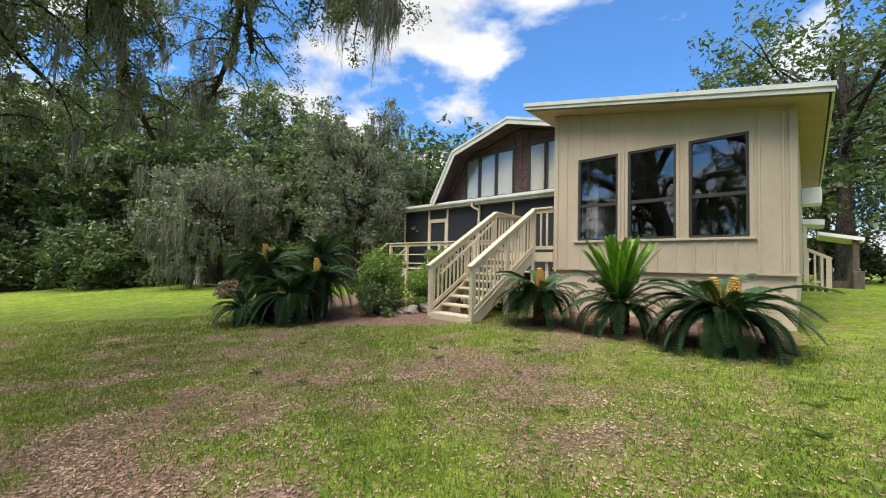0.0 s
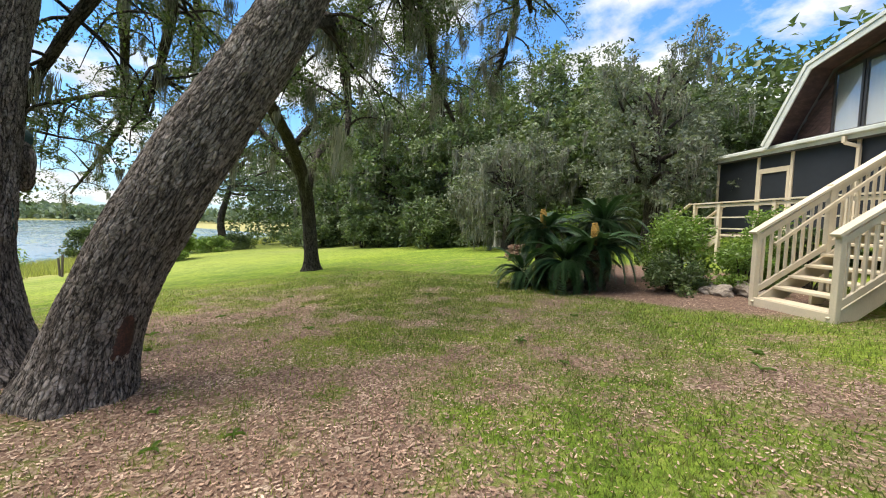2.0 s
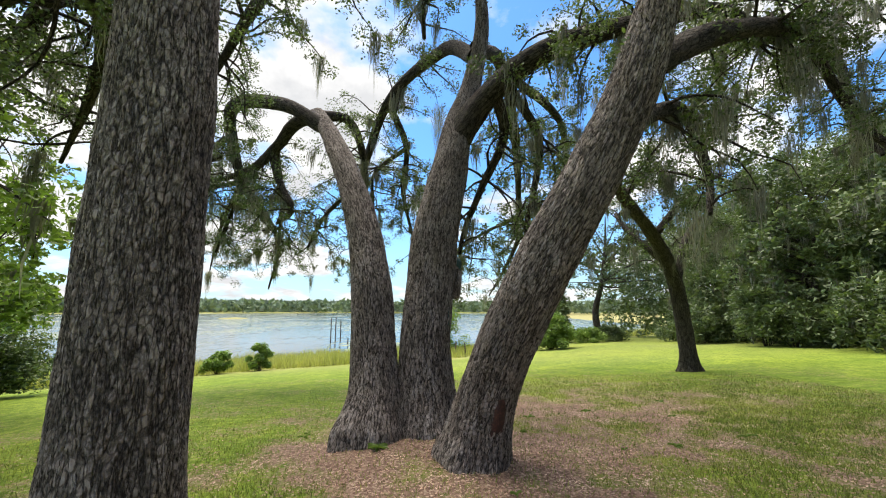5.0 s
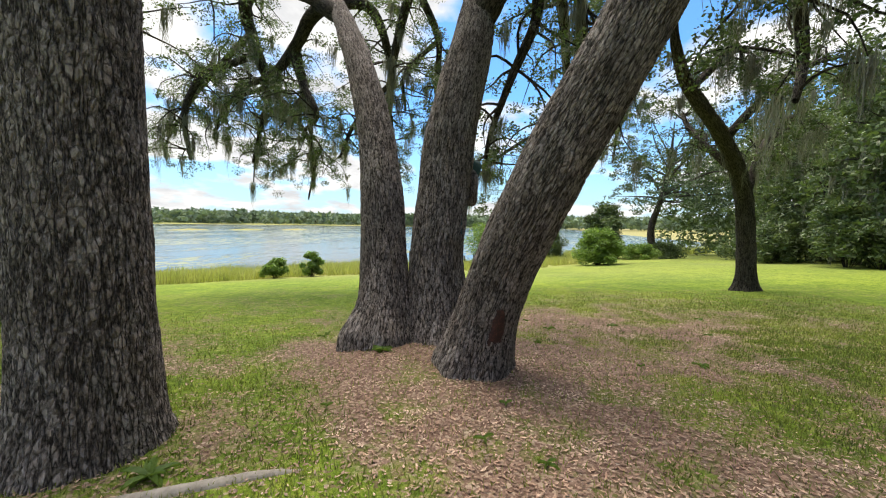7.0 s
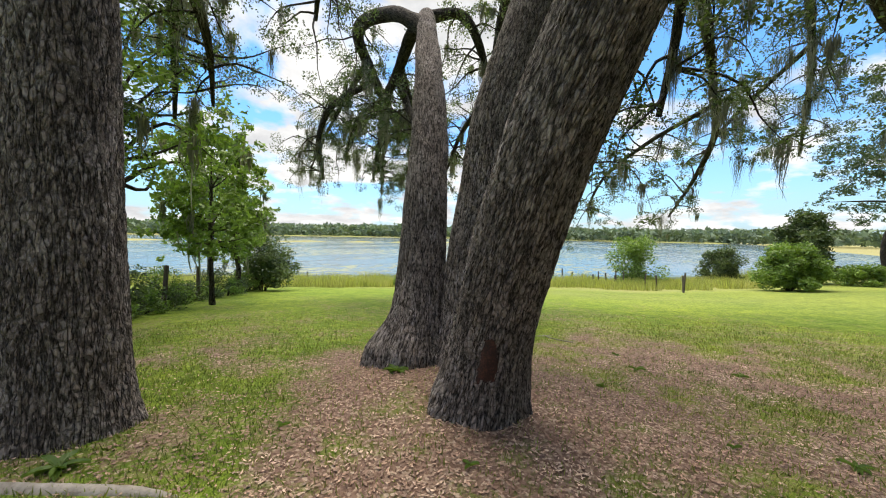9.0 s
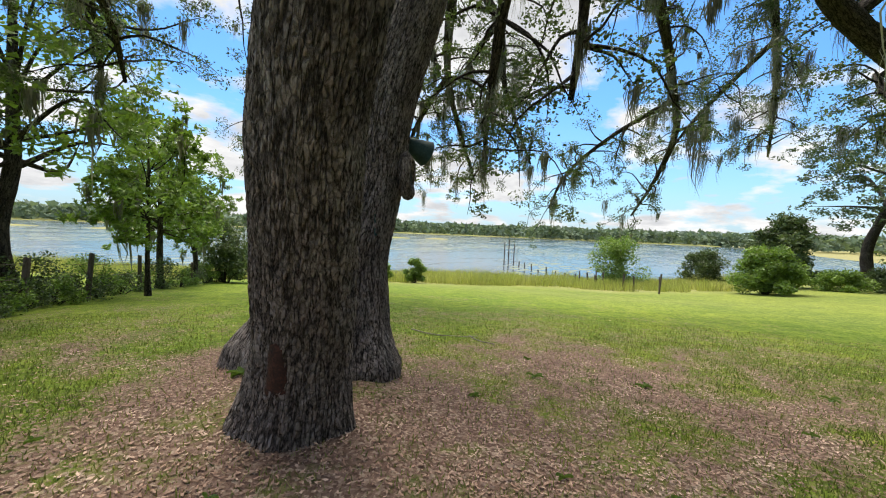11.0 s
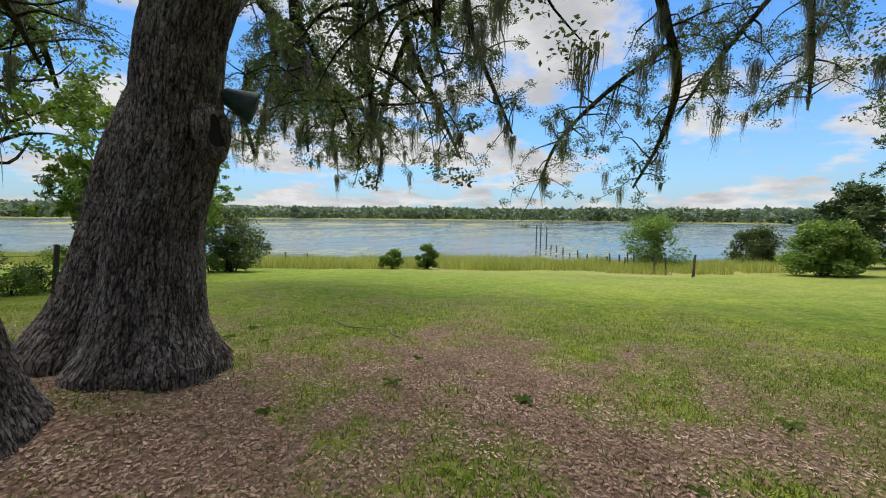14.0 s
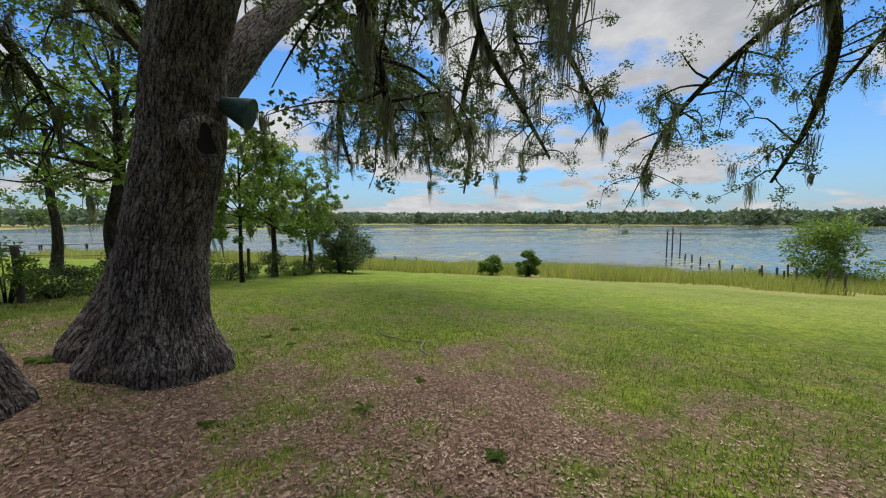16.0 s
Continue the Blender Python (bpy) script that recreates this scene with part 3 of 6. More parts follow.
def bare_at(x, y):
    """How far the turf gives way to leaf litter, 0 to 1."""
    x, y = np.asarray(x, float), np.asarray(y, float)
    oak = np.exp(-(((x + 4.9) / 2.9) ** 2 + ((y - 1.0) / 2.5) ** 2)) * 0.44
    walkway = 0.22 * np.exp(-(((x + 2.6) / 3.6) ** 2 + ((y - 2.6) / 3.0) ** 2))
    far = 0.42 * np.exp(-(((x + 9.0) / 3.8) ** 2 + ((y - 3.6) / 2.8) ** 2))
    lawn = 0.20 * np.exp(-(((x + 1) / 9.0) ** 2 + ((y - 4) / 8.0) ** 2))
    mottle = 1.6 * (fbm(x / 1.1, y / 1.1, 11) - 0.5) + 1.2 * (fbm(x / 0.35, y / 0.35, 12) - 0.5)
    return np.clip(oak + walkway + far + lawn + mottle * np.clip(1.2 - np.hypot(x + 3, y - 2) / 15, 0, 1), 0, 1)


HOUSE = pose(0, 0, 0, 0, 0, -43.5)


def mulch_at(x, y):
    """Planting beds: a strip along the house front, and an island left of the steps."""
    x, y = np.asarray(x, float), np.asarray(y, float)
    c, s = math.cos(radians(43.5)), math.sin(radians(43.5))
    u, v = x * c - y * s, x * s + y * c
    wob = 0.5 * (fbm(x * 0.9, y * 0.9, 21) - 0.5)
    right = np.clip((0.9 - np.abs(u + 2.6) / 3.0 + wob) / 0.15, 0, 1) * np.clip((v - 6.5 + wob) / 0.3, 0, 1) * np.clip((12 - v) / 0.3, 0, 1)
    left = np.clip((1.0 - ((u + 9.8) / 4.2) ** 2 - ((v - 6.6) / 2.6) ** 2 + wob) / 0.2, 0, 1)
    return np.maximum(right, left)


def axis(lo, hi, fine, knots):
    """Grid lines: fine between lo and hi, then out to the knots with growing steps."""
    core = np.arange(lo, hi + 1e-6, fine)
    left = lo - np.cumsum(0.25 * 1.13 ** np.arange(60))
    right = hi + np.cumsum(0.25 * 1.13 ** np.arange(60))
    left, right = left[left > knots[0]], right[right < knots[1]]
    return np.concatenate([[knots[0]], left[::-1], core, right, [knots[1]]])


gx, gy = axis(-15, 8, 0.17, (-1500, 1200)), axis(-6, 11, 0.17, (-1500, 1200))
X, Y = np.meshgrid(gx, gy)
Z = height(X, Y)
nx, ny = len(gx), len(gy)
i, j = np.meshgrid(np.arange(ny - 1), np.arange(nx - 1), indexing="ij")
quads = np.stack([i * nx + j, i * nx + j + 1, (i + 1) * nx + j + 1, (i + 1) * nx + j], 2).reshape(-1, 4)
dist_lake = np.clip((Z - LAKE) / 1.3, 0, 1)
dry = np.clip((1 - dist_lake) * 1.3, 0, 0.9) * (0.5 + fbm(X / 5, Y / 5, 8)) + np.clip((-17 - X) / 18, 0, 0.45) * fbm(X / 4, Y / 9, 9)
ground = raw_mesh("ground", np.stack([X, Y, Z], 2).reshape(-1, 3), quads, M_GROUND, None, True,
                  (("bare", "FLOAT", bare_at(X, Y)), ("dry", "FLOAT", np.clip(dry, 0, 1)), ("mulch", "FLOAT", mulch_at(X, Y))))
tagged(ground, "patchy green lawn with bare leaf-strewn soil sloping to the lake", "ground", kind="structure")

bm = bmesh.new()
vs = [bm.verts.new((x, y, LAKE)) for x, y in ((-1400, -1400), (60, -1400), (60, 60), (-1400, 60))]
bm.faces.new(vs)
tagged(part("water", bm, M_LAKE), "wide calm lake with lily pads reflecting the sky", "lake", kind="structure")


# ---- the house ----
house = thing("house", "tan wood-sided house with dark gambrel gable and screened porch", "house", HOUSE)
AF = 8.95          # front of the annex, in the house's own axes
AL, AR = -4.64, -0.11


def annex_top(u):
    return 5.34 + (u - AL) * (4.42 - 5.34) / (AR - AL)


WINDOWS = [(-4.02, -3.09), (-2.88, -1.94), (-1.72, -0.76)]
SILL, HEAD = 2.14, 4.10

# annex front wall: panels between, below and above the openings
edges = [AL] + [e for w in WINDOWS for e in w] + [AR]
wall = None
for k in range(len(edges) - 1):
    a, b = edges[k], edges[k + 1]
    spans = [(1.48, None)] if k % 2 == 0 else [(1.48, SILL), (HEAD, None)]
    for z0, z1 in spans:
        bm = prism(bmesh.new(), [(a, z0), (b, z0), (b, z1 or annex_top(b)), (a, z1 or annex_top(a))], AF, AF + 0.15)
        if wall is None:
            wall = part("front_wall", bm, M_TAN, house, "tan vertical board siding")
        else:
            part("siding_panel", bm, M_TAN, wall)
for k in range(13):
    u = AL + 0.33 + 0.335 * k
    spans = [(1.49, annex_top(u) - 0.01)]
    for a, b in WINDOWS:
        if a - 0.06 < u < b + 0.06:
            spans = [(1.49, SILL - 0.06), (HEAD + 0.05, annex_top(u) - 0.01)]
    for z0, z1 in spans:
        part("batten", boxed(u - 0.022, AF - 0.016, z0, u + 0.022, AF + 0.002, z1, bevel=0.004), M_TAN, wall)
for u in (AL + 0.05, AR - 0.05):
    part("corner_board", boxed(u - 0.055, AF - 0.02, 1.47, u + 0.055, AF + 0.002, annex_top(u) - 0.01, bevel=0.004), M_TAN, wall)
part("drip_edge", boxed(AL - 0.02, AF - 0.03, 1.44, AR + 0.03, AF + 0.1, 1.48), M_TAN, wall)
part("foundation", boxed(AL + 0.04, AF + 0.05, 0.0, AR - 0.03, AF + 9.0, 1.44), M_STUCCO, house, "painted block foundation")
bm = bmesh.new()
prism(bm, [(AR - 0.15, 1.44), (AR, 1.44), (AR, 4.42), (AR - 0.15, 4.44)], AF + 0.15, AF + 9)
part("side_wall", bm, M_TAN, house)
bm = bmesh.new()
prism(bm, [(AL, 1.44), (AL + 0.15, 1.44), (AL + 0.15, 5.30), (AL, 5.34)], AF + 0.15, AF + 9)
part("side_wall", bm, M_TAN, house)
bm = boxed(AL, AF + 8.85, 1.44, AR, AF + 9, 4.4)
part("back_wall", bm, M_TAN, house)
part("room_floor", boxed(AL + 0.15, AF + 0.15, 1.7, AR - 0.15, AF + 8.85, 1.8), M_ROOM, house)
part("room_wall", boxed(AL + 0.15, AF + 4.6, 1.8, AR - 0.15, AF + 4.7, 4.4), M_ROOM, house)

# annex roof: one slope falling to the right
roof = part("shed_roof", prism(bmesh.new(), [(-5.2, 5.55), (0.32, 4.40), (0.32, 4.47), (-5.2, 5.64)], 8.45, AF + 9.4), M_SHINGLE, house, "grey low-pitched shingle roof")
part("soffit", prism(bmesh.new(), [(-5.16, 5.46), (0.28, 4.33), (0.28, 4.36), (-5.16, 5.49)], 8.49, AF + 9.3), M_SOFFIT, roof)
part("fascia", prism(bmesh.new(), [(-5.22, 5.50), (0.34, 4.34), (0.34, 4.48), (-5.22, 5.65)], 8.42, 8.455), M_FASCIA, roof, "weathered grey-green fascia board")
part("fascia_trim", prism(bmesh.new(), [(-5.24, 5.58), (0.36, 4.42), (0.36, 4.50), (-5.24, 5.67)], 8.395, 8.42), M_FASCIA, roof)
part("fascia", boxed(0.31, 8.46, 4.33, 0.345, AF + 9.3, 4.48), M_FASCIA, roof)
part("fascia", boxed(-5.235, 8.46, 5.50, -5.20, AF + 9.3, 5.66), M_FASCIA, roof)


def window(parent, u0, u1, z0, z1, v, rail=None, frame_w=0.05, poly=None):
    w = part("window", boxed(u0, v - 0.02, z0, u0 + frame_w, v + 0.08, z1), M_BRONZE, parent, "dark bronze-framed window")
    part("frame", boxed(u1 - frame_w, v - 0.02, z0, u1, v + 0.08, z1), M_BRONZE, w)
    part("frame", boxed(u0 + frame_w, v - 0.02, z0, u1 - frame_w, v + 0.08, z0 + frame_w), M_BRONZE, w)
    part("frame", boxed(u0 + frame_w, v - 0.02, z1 - frame_w, u1 - frame_w, v + 0.08, z1), M_BRONZE, w)
    parts = [(z0 + frame_w, z1 - frame_w)]
    if rail:
        part("meeting_rail", boxed(u0 + frame_w, v - 0.01, rail - 0.035, u1 - frame_w, v + 0.07, rail + 0.035), M_BRONZE, w)
        parts = [(z0 + frame_w, rail - 0.035), (rail + 0.035, z1 - frame_w)]
    for a, b in parts:
        g = part("pane", boxed(u0 + frame_w, v + 0.03, a, u1 - frame_w, v + 0.036, b), M_GLASS, w, "dark reflecting glass")
        g.visible_shadow = False
    return w


for a, b in WINDOWS:
    w = window(house, a, b, SILL, HEAD, AF + 0.02, 2.97)
    part("trim", boxed(a - 0.06, AF - 0.018, SILL, a, AF + 0.02, HEAD + 0.05), M_TAN, w)
    part("trim", boxed(b, AF - 0.018, SILL, b + 0.06, AF + 0.02, HEAD + 0.05), M_TAN, w)
    part("trim", boxed(a, AF - 0.018, HEAD, b, AF + 0.02, HEAD + 0.05), M_TAN, w)
part("window_sill", boxed(-4.12, AF - 0.05, SILL - 0.05, -0.66, AF + 0.02, SILL, bevel=0.006), M_TAN, house)
# curtains seen through the first window
bm = bmesh.new()
pts = [(-4.0 + 0.02 * k, AF + 0.45 + 0.03 * math.sin(k * 1.1)) for k in range(16)]
for (a, c), (b, d) in zip(pts, pts[1:]):
    vs = [bm.verts.new(q) for q in ((a, c, 1.8), (b, d, 1.8), (b, d, 4.2), (a, c, 4.2))]
    bm.faces.new(vs)
part("curtain", bm, M_CURTAIN, house)

# main block: gambrel gable over a screened porch
PV, GV, RV = 12.7, 13.0, 12.2     # planes of the porch front, gable wall and roof edge
GAMBREL = [(-12.35, 4.22), (-11.12, 6.32), (-8.35, 7.12), (-5.58, 6.32), (-4.35, 4.22)]


def gambrel_band(t0, t1, y0, y1, skip=()):
    """Strips of the gambrel roof between two heights above its line."""
    bm = bmesh.new()
    nrm = []
    for k in range(len(GAMBREL)):
        a, b = GAMBREL[max(0, k - 1)], GAMBREL[min(len(GAMBREL) - 1, k + 1)]
        d = Vector((b[0] - a[0], b[1] - a[1])).normalized()
        nrm.append(Vector((-d.y, d.x)))
    for k in range(len(GAMBREL) - 1):
        a, b = Vector(GAMBREL[k]), Vector(GAMBREL[k + 1])
        q = [a + nrm[k] * t0, b + nrm[k + 1] * t0, b + nrm[k + 1] * t1, a + nrm[k] * t1]
        prism(bm, [(p.x, p.y) for p in q], y0, y1)
    return bm


groof = part("gambrel_roof", gambrel_band(0.0, 0.12, RV + 0.04, 24), M_SHINGLE, house, "grey shingled gambrel roof")
part("fascia", gambrel_band(-0.14, 0.10, RV, RV + 0.04), M_FASCIA, groof, "pale painted gambrel fascia")
part("fascia_trim", gambrel_band(0.03, 0.13, RV - 0.03, RV), M_FASCIA, groof)
part("soffit", gambrel_band(-0.05, -0.02, RV + 0.04, GV), M_CEDAR, groof)
gw = part("gable_wall", prism(bmesh.new(), [(-12.2, 4.1), (-4.5, 4.1), (-4.5, 4.25), (-5.66, 6.25), (-8.35, 7.03), (-11.04, 6.25), (-12.2, 4.25)], GV + 0.1, GV + 0.25), M_CEDAR, house, "dark stained cedar gable")


def gable_z(u):
    pts = GAMBREL
    for (a, za), (b, zb) in zip(pts, pts[1:]):
        if a <= u <= b:
            return za + (zb - za) * (u - a) / (b - a)
    return 4.2


# diagonal cedar boards left of, between and right of the windows
def diagonal_boards(u0, u1, sign):
    w = 0.14
    for k in range(60):
        c = 3.0 + k * w * 1.414
        bm = bmesh.new()
        poly = []
        n = 8
        us = [u0 + (u1 - u0) * q / n for q in range(n + 1)]
        lo = [max(4.36, c + sign * (u - u0)) for u in us]
        hi = [min(gable_z(u) - 0.12, c + sign * (u - u0) + w * 1.414 - 0.014) for u in us]
        ok = [q for q in range(n + 1) if hi[q] - lo[q] > 0.02]
        if len(ok) < 2:
            bm.free()
            continue
        poly = [(us[q], lo[q]) for q in ok] + [(us[q], hi[q]) for q in ok[::-1]]
        prism(bm, poly, GV + 0.06, GV + 0.1)
        part("board", bm, M_CEDAR, gw)


diagonal_boards(-12.2, -11.1, 1)
diagonal_boards(-8.5, -8.2, -1)
diagonal_boards(-8.17, -7.92, 1)
for u in (-8.52, -8.185, -7.9):
    part("trim", boxed(u - 0.02, GV + 0.04, 4.36, u + 0.02, GV + 0.09, gable_z(u) - 0.14), M_CEDAR, gw)


def gable_window(u0, u1):
    v, f = GV + 0.02, 0.06
    ztop0, ztop1 = min(6.26, gable_z(u0) - 0.2), min(6.26, gable_z(u1) - 0.2)
    w = part("window", prism(bmesh.new(), [(u0, 4.37), (u0 + f, 4.37), (u0 + f, ztop0), (u0, ztop0)], v, v + 0.075), M_BRONZE, house, "tall dark-framed gable window")
    part("frame", boxed(u1 - f, v, 4.37, u1, v + 0.075, ztop1), M_BRONZE, w)
    part("frame", boxed(u0 + f, v, 4.37, u1 - f, v + 0.075, 4.37 + f), M_BRONZE, w)
    part("frame", prism(bmesh.new(), [(u0 + f, ztop0 - f), (u1 - f, ztop1 - f), (u1 - f, ztop1), (u0 + f, ztop0)], v, v + 0.075), M_BRONZE, w)
    g = part("pane", prism(bmesh.new(), [(u0 + f, 4.43), (u1 - f, 4.43), (u1 - f, ztop1 - f), (u0 + f, ztop0 - f)], v + 0.03, v + 0.036), M_CLEAR, w, "sky-reflecting glass")
    g.visible_shadow = False
    part("curtain", prism(bmesh.new(), [(u0 + f, 4.43), (u1 - f, 4.43), (u1 - f, ztop1 - f), (u0 + f, ztop0 - f)], v + 0.055, v + 0.065), M_CURTAIN, w)


for a, b in ((-11.05, -10.3), (-10.27, -9.42), (-9.39, -8.55), (-7.86, -7.14), (-7.1, -6.35), (-6.3, -5.6)):
    gable_window(a, b)

# porch: fascia with gutter, posts, screens
porch = part("porch_roof", boxed(-14.75, 12.5, 4.2, -4.0, GV + 0.06, 4.3), M_SHINGLE, house)
part("fascia", boxed(-14.75, 12.46, 4.02, -4.0, 12.5, 4.24), M_FASCIA, porch, "pale fascia above the screens")
bm = boxed(-14.8, 12.34, 4.13, -4.0, 12.46, 4.25, bevel=0.02)
part("gutter", bm, M_FASCIA, porch, "pale metal rain gutter")
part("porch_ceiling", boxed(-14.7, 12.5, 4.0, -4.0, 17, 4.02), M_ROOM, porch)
# downpipe with its bend
bm = bmesh.new()
for a, b in (((-10.15, 12.4, 4.1), (-10.15, 12.4, 3.93)), ((-10.15, 12.4, 3.93), (-9.95, 12.62, 3.8)), ((-9.95, 12.62, 3.8), (-9.95, 12.62, 1.4))):
    bar(bm, a, b, 0.08, 0.08)
part("downpipe", bm, M_RAIL, porch)
SCREEN_POSTS = (-14.7, -12.98, -11.8, -10.0, -8.3, -6.5, -4.8)
for u in SCREEN_POSTS:
    part("porch_post", boxed(u - 0.045, PV - 0.045, 1.35, u + 0.045, PV + 0.045, 4.0, bevel=0.005), M_RAIL, porch)
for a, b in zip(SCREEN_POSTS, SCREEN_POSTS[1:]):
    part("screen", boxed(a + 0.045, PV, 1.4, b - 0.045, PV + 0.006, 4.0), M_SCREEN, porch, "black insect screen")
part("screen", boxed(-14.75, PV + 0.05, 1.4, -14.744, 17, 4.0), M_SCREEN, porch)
# screen door
door = part("screen_door", boxed(-12.93, PV - 0.05, 3.5, -11.85, PV - 0.006, 3.58), M_RAIL, porch, "cream framed screen door")
for q in ((-12.93, 1.4, -12.85, 3.5), (-11.93, 1.4, -11.85, 3.5), (-12.85, 1.4, -11.93, 1.5), (-12.85, 3.42, -11.93, 3.5), (-12.85, 2.35, -11.93, 2.43)):
    part("door_frame", boxed(q[0], PV - 0.05, q[1], q[2], PV - 0.006, q[3]), M_RAIL, door)
part("side_wall", boxed(-12.2, 17, 1.3, -4.5, 17.1, 4.0), M_CEDAR, house)
part("porch_floor", boxed(-14.75, 12.5, 1.2, -4.5, 17, 1.35), M_POST, house)
part("back_block", boxed(-12.0, 17.2, 0.0, -4.7, 23.8, 4.3), M_TAN, house)

# air conditioner, side steps and lean-to on the far right side
ac = part("air_conditioner", boxed(AR, 14.2, 3.35, AR + 0.4, 14.8, 3.8, bevel=0.02), M_WHITE, house, "white window air conditioner")
for k in range(6):
    part("slat", boxed(AR + 0.4, 14.22, 3.4 + 0.06 * k, AR + 0.41, 14.78, 3.43 + 0.06 * k), M_FASCIA, ac)


# ---- the wooden staircase, landing and deck ----
stairs = thing("staircase", "cream-painted wooden staircase with slatted railings beside the annex", "stairs", HOUSE)
SL, SR, SV, SZ, LZ = -6.45, -5.24, 6.42, 0.2, 1.87
RISERS = 9
RISE, GOING = (LZ - SZ) / RISERS, (AF - SV) / RISERS
part("base_board", boxed(SL - 0.03, SV - 0.04, 0.0, SR + 0.03, SV + 0.02, SZ + 0.17, bevel=0.005), M_RAIL, stairs)
for k in range(RISERS - 1):
    z, v = SZ + RISE * (k + 1), SV + GOING * k
    part("tread", boxed(SL + 0.05, v - 0.02, z - 0.045, SR - 0.05, v + GOING + 0.01, z, bevel=0.006), M_RAIL, stairs)
    part("bracket", boxed((SL + SR) / 2 - 0.02, v + 0.06, z - RISE + 0.0, (SL + SR) / 2 + 0.02, v + GOING - 0.02, z - 0.045), M_RAIL, stairs)
for u in (SL + 0.02, SR - 0.02):
    bm = bmesh.new()
    bar(bm, (u, SV + 0.0, SZ + 0.0), (u, AF, LZ - 0.12), 0.045, 0.26)
    part("stringer", bm, M_RAIL, stairs)
slope = (LZ - SZ) / (AF - SV)
POST_TOP = 1.45
for u in (SL - 0.02, SR + 0.02):
    part("newel_post", boxed(u - 0.045, SV - 0.045, 0.0, u + 0.045, SV + 0.045, POST_TOP, bevel=0.006), M_RAIL, stairs)
    part("stair_post", boxed(u - 0.045, SV + 1.25, 0.2, u + 0.045, SV + 1.34, 2.30, bevel=0.006), M_RAIL, stairs)
    part("landing_post", boxed(u - 0.045, AF - 0.045, 0.2, u + 0.045, AF + 0.045, LZ + 1.12, bevel=0.006), M_RAIL, stairs)
    bm = bmesh.new()
    bar(bm, (u, SV - 0.1, POST_TOP + 0.0), (u, AF + 0.03, LZ + 1.15), 0.14, 0.04)
    part("handrail", bm, M_RAIL, stairs, "sloping capped handrail")
    bm = bmesh.new()
    bar(bm, (u, SV, POST_TOP - 0.09), (u, AF, LZ + 1.05), 0.04, 0.09)
    part("top_rail", bm, M_RAIL, stairs)
    bm = bmesh.new()
    bar(bm, (u, SV, SZ + 0.27), (u, AF, LZ + 0.14), 0.04, 0.09)
    part("bottom_rail", bm, M_RAIL, stairs)
    for k in range(17):
        v = SV + 0.14 + k * 0.142
        lo = SZ + 0.27 + (v - SV) * (LZ + 0.14 - SZ - 0.27) / (AF - SV)
        hi = POST_TOP - 0.09 + (v - SV) * (LZ + 1.05 - POST_TOP + 0.09) / (AF - SV)
        part("baluster", boxed(u - 0.04, v - 0.019, lo - 0.05, u - 0.004, v + 0.019, hi), M_RAIL, stairs)
bm = bmesh.new()
bar(bm, (SL + 0.06, SV + 0.25, 1.27), (SL + 0.06, AF - 0.15, 2.72), 0.04, 0.05)
part("grab_rail", bm, M_RAIL, stairs)


def level_rail(parent, a, b, z, tall=1.12, gap=0.142):
    """A level slatted railing between two (u, v) points."""
    a, b = Vector((*a, z)), Vector((*b, z))
    n = max(2, int((b - a).length / gap))
    for dz, w, h, nm in ((tall + 0.02, 0.14, 0.04, "rail_cap"), (tall - 0.06, 0.04, 0.09, "top_rail"), (0.12, 0.04, 0.09, "bottom_rail")):
        bm = bmesh.new()
        bar(bm, a + Vector((0, 0, dz)), b + Vector((0, 0, dz)), w, h)
        part(nm, bm, M_RAIL, parent)
    for k in range(1, n):
        p = a.lerp(b, k / n)
        part("baluster", boxed(p.x - 0.02, p.y - 0.02, z + 0.1, p.x + 0.02, p.y + 0.02, z + tall - 0.05), M_RAIL, parent)


level_rail(stairs, (SR + 0.06, AF), (AL - 0.02, AF), LZ)
level_rail(stairs, (SL, AF + 0.05), (SL, AF + 1.5), LZ)
for k in range(10):
    part("landing_board", boxed(SL - 0.05, AF + 0.15 * k, LZ - 0.04, AL - 0.01, AF + 0.15 * k + 0.142, LZ), M_RAIL, stairs)
part("rim_board", boxed(SL - 0.05, AF - 0.04, LZ - 0.24, AL - 0.01, AF - 0.005, LZ - 0.01), M_RAIL, stairs)
part("landing_post", boxed(SL - 0.06, AF + 1.45, 0.0, SL + 0.03, AF + 1.54, LZ + 1.1), M_RAIL, stairs)
part("landing_post", boxed(AL - 0.25, AF + 0.02, 0.2, AL - 0.16, AF + 0.11, LZ - 0.05), M_RAIL, stairs)

deck = thing("deck", "cream-railed wooden deck in front of the screened porch", "deck", HOUSE)
for k in range(15):
    part("deck_board", boxed(-13.0, 10.45 + 0.145 * k, 1.28, -6.55, 10.45 + 0.145 * k + 0.138, 1.32), M_RAIL, deck)
for u in (-13.0, -11.95, -10.1, -8.4, -6.7):
    part("deck_post", boxed(u - 0.05, 10.4, 0.0, u + 0.05, 10.5, 2.32), M_RAIL, deck)
for z0, z1, v0, v1 in ((2.32, 2.36, 10.37, 10.51), (2.2, 2.29, 10.43, 10.47), (1.85, 1.89, 10.43, 10.47), (1.5, 1.54, 10.43, 10.47)):
    part("deck_rail", boxed(-13.05, v0, z0, -6.6, v1, z1), M_RAIL, deck)
side = thing("garden_steps", "cream wooden steps down from the deck into the garden bed", "steps", HOUSE)
for k in range(5):
    part("tread", boxed(-13.9 - 0.28 * k, 10.3, 1.12 - 0.19 * k, -13.6 - 0.28 * k, 11.6, 1.16 - 0.19 * k), M_RAIL, side)
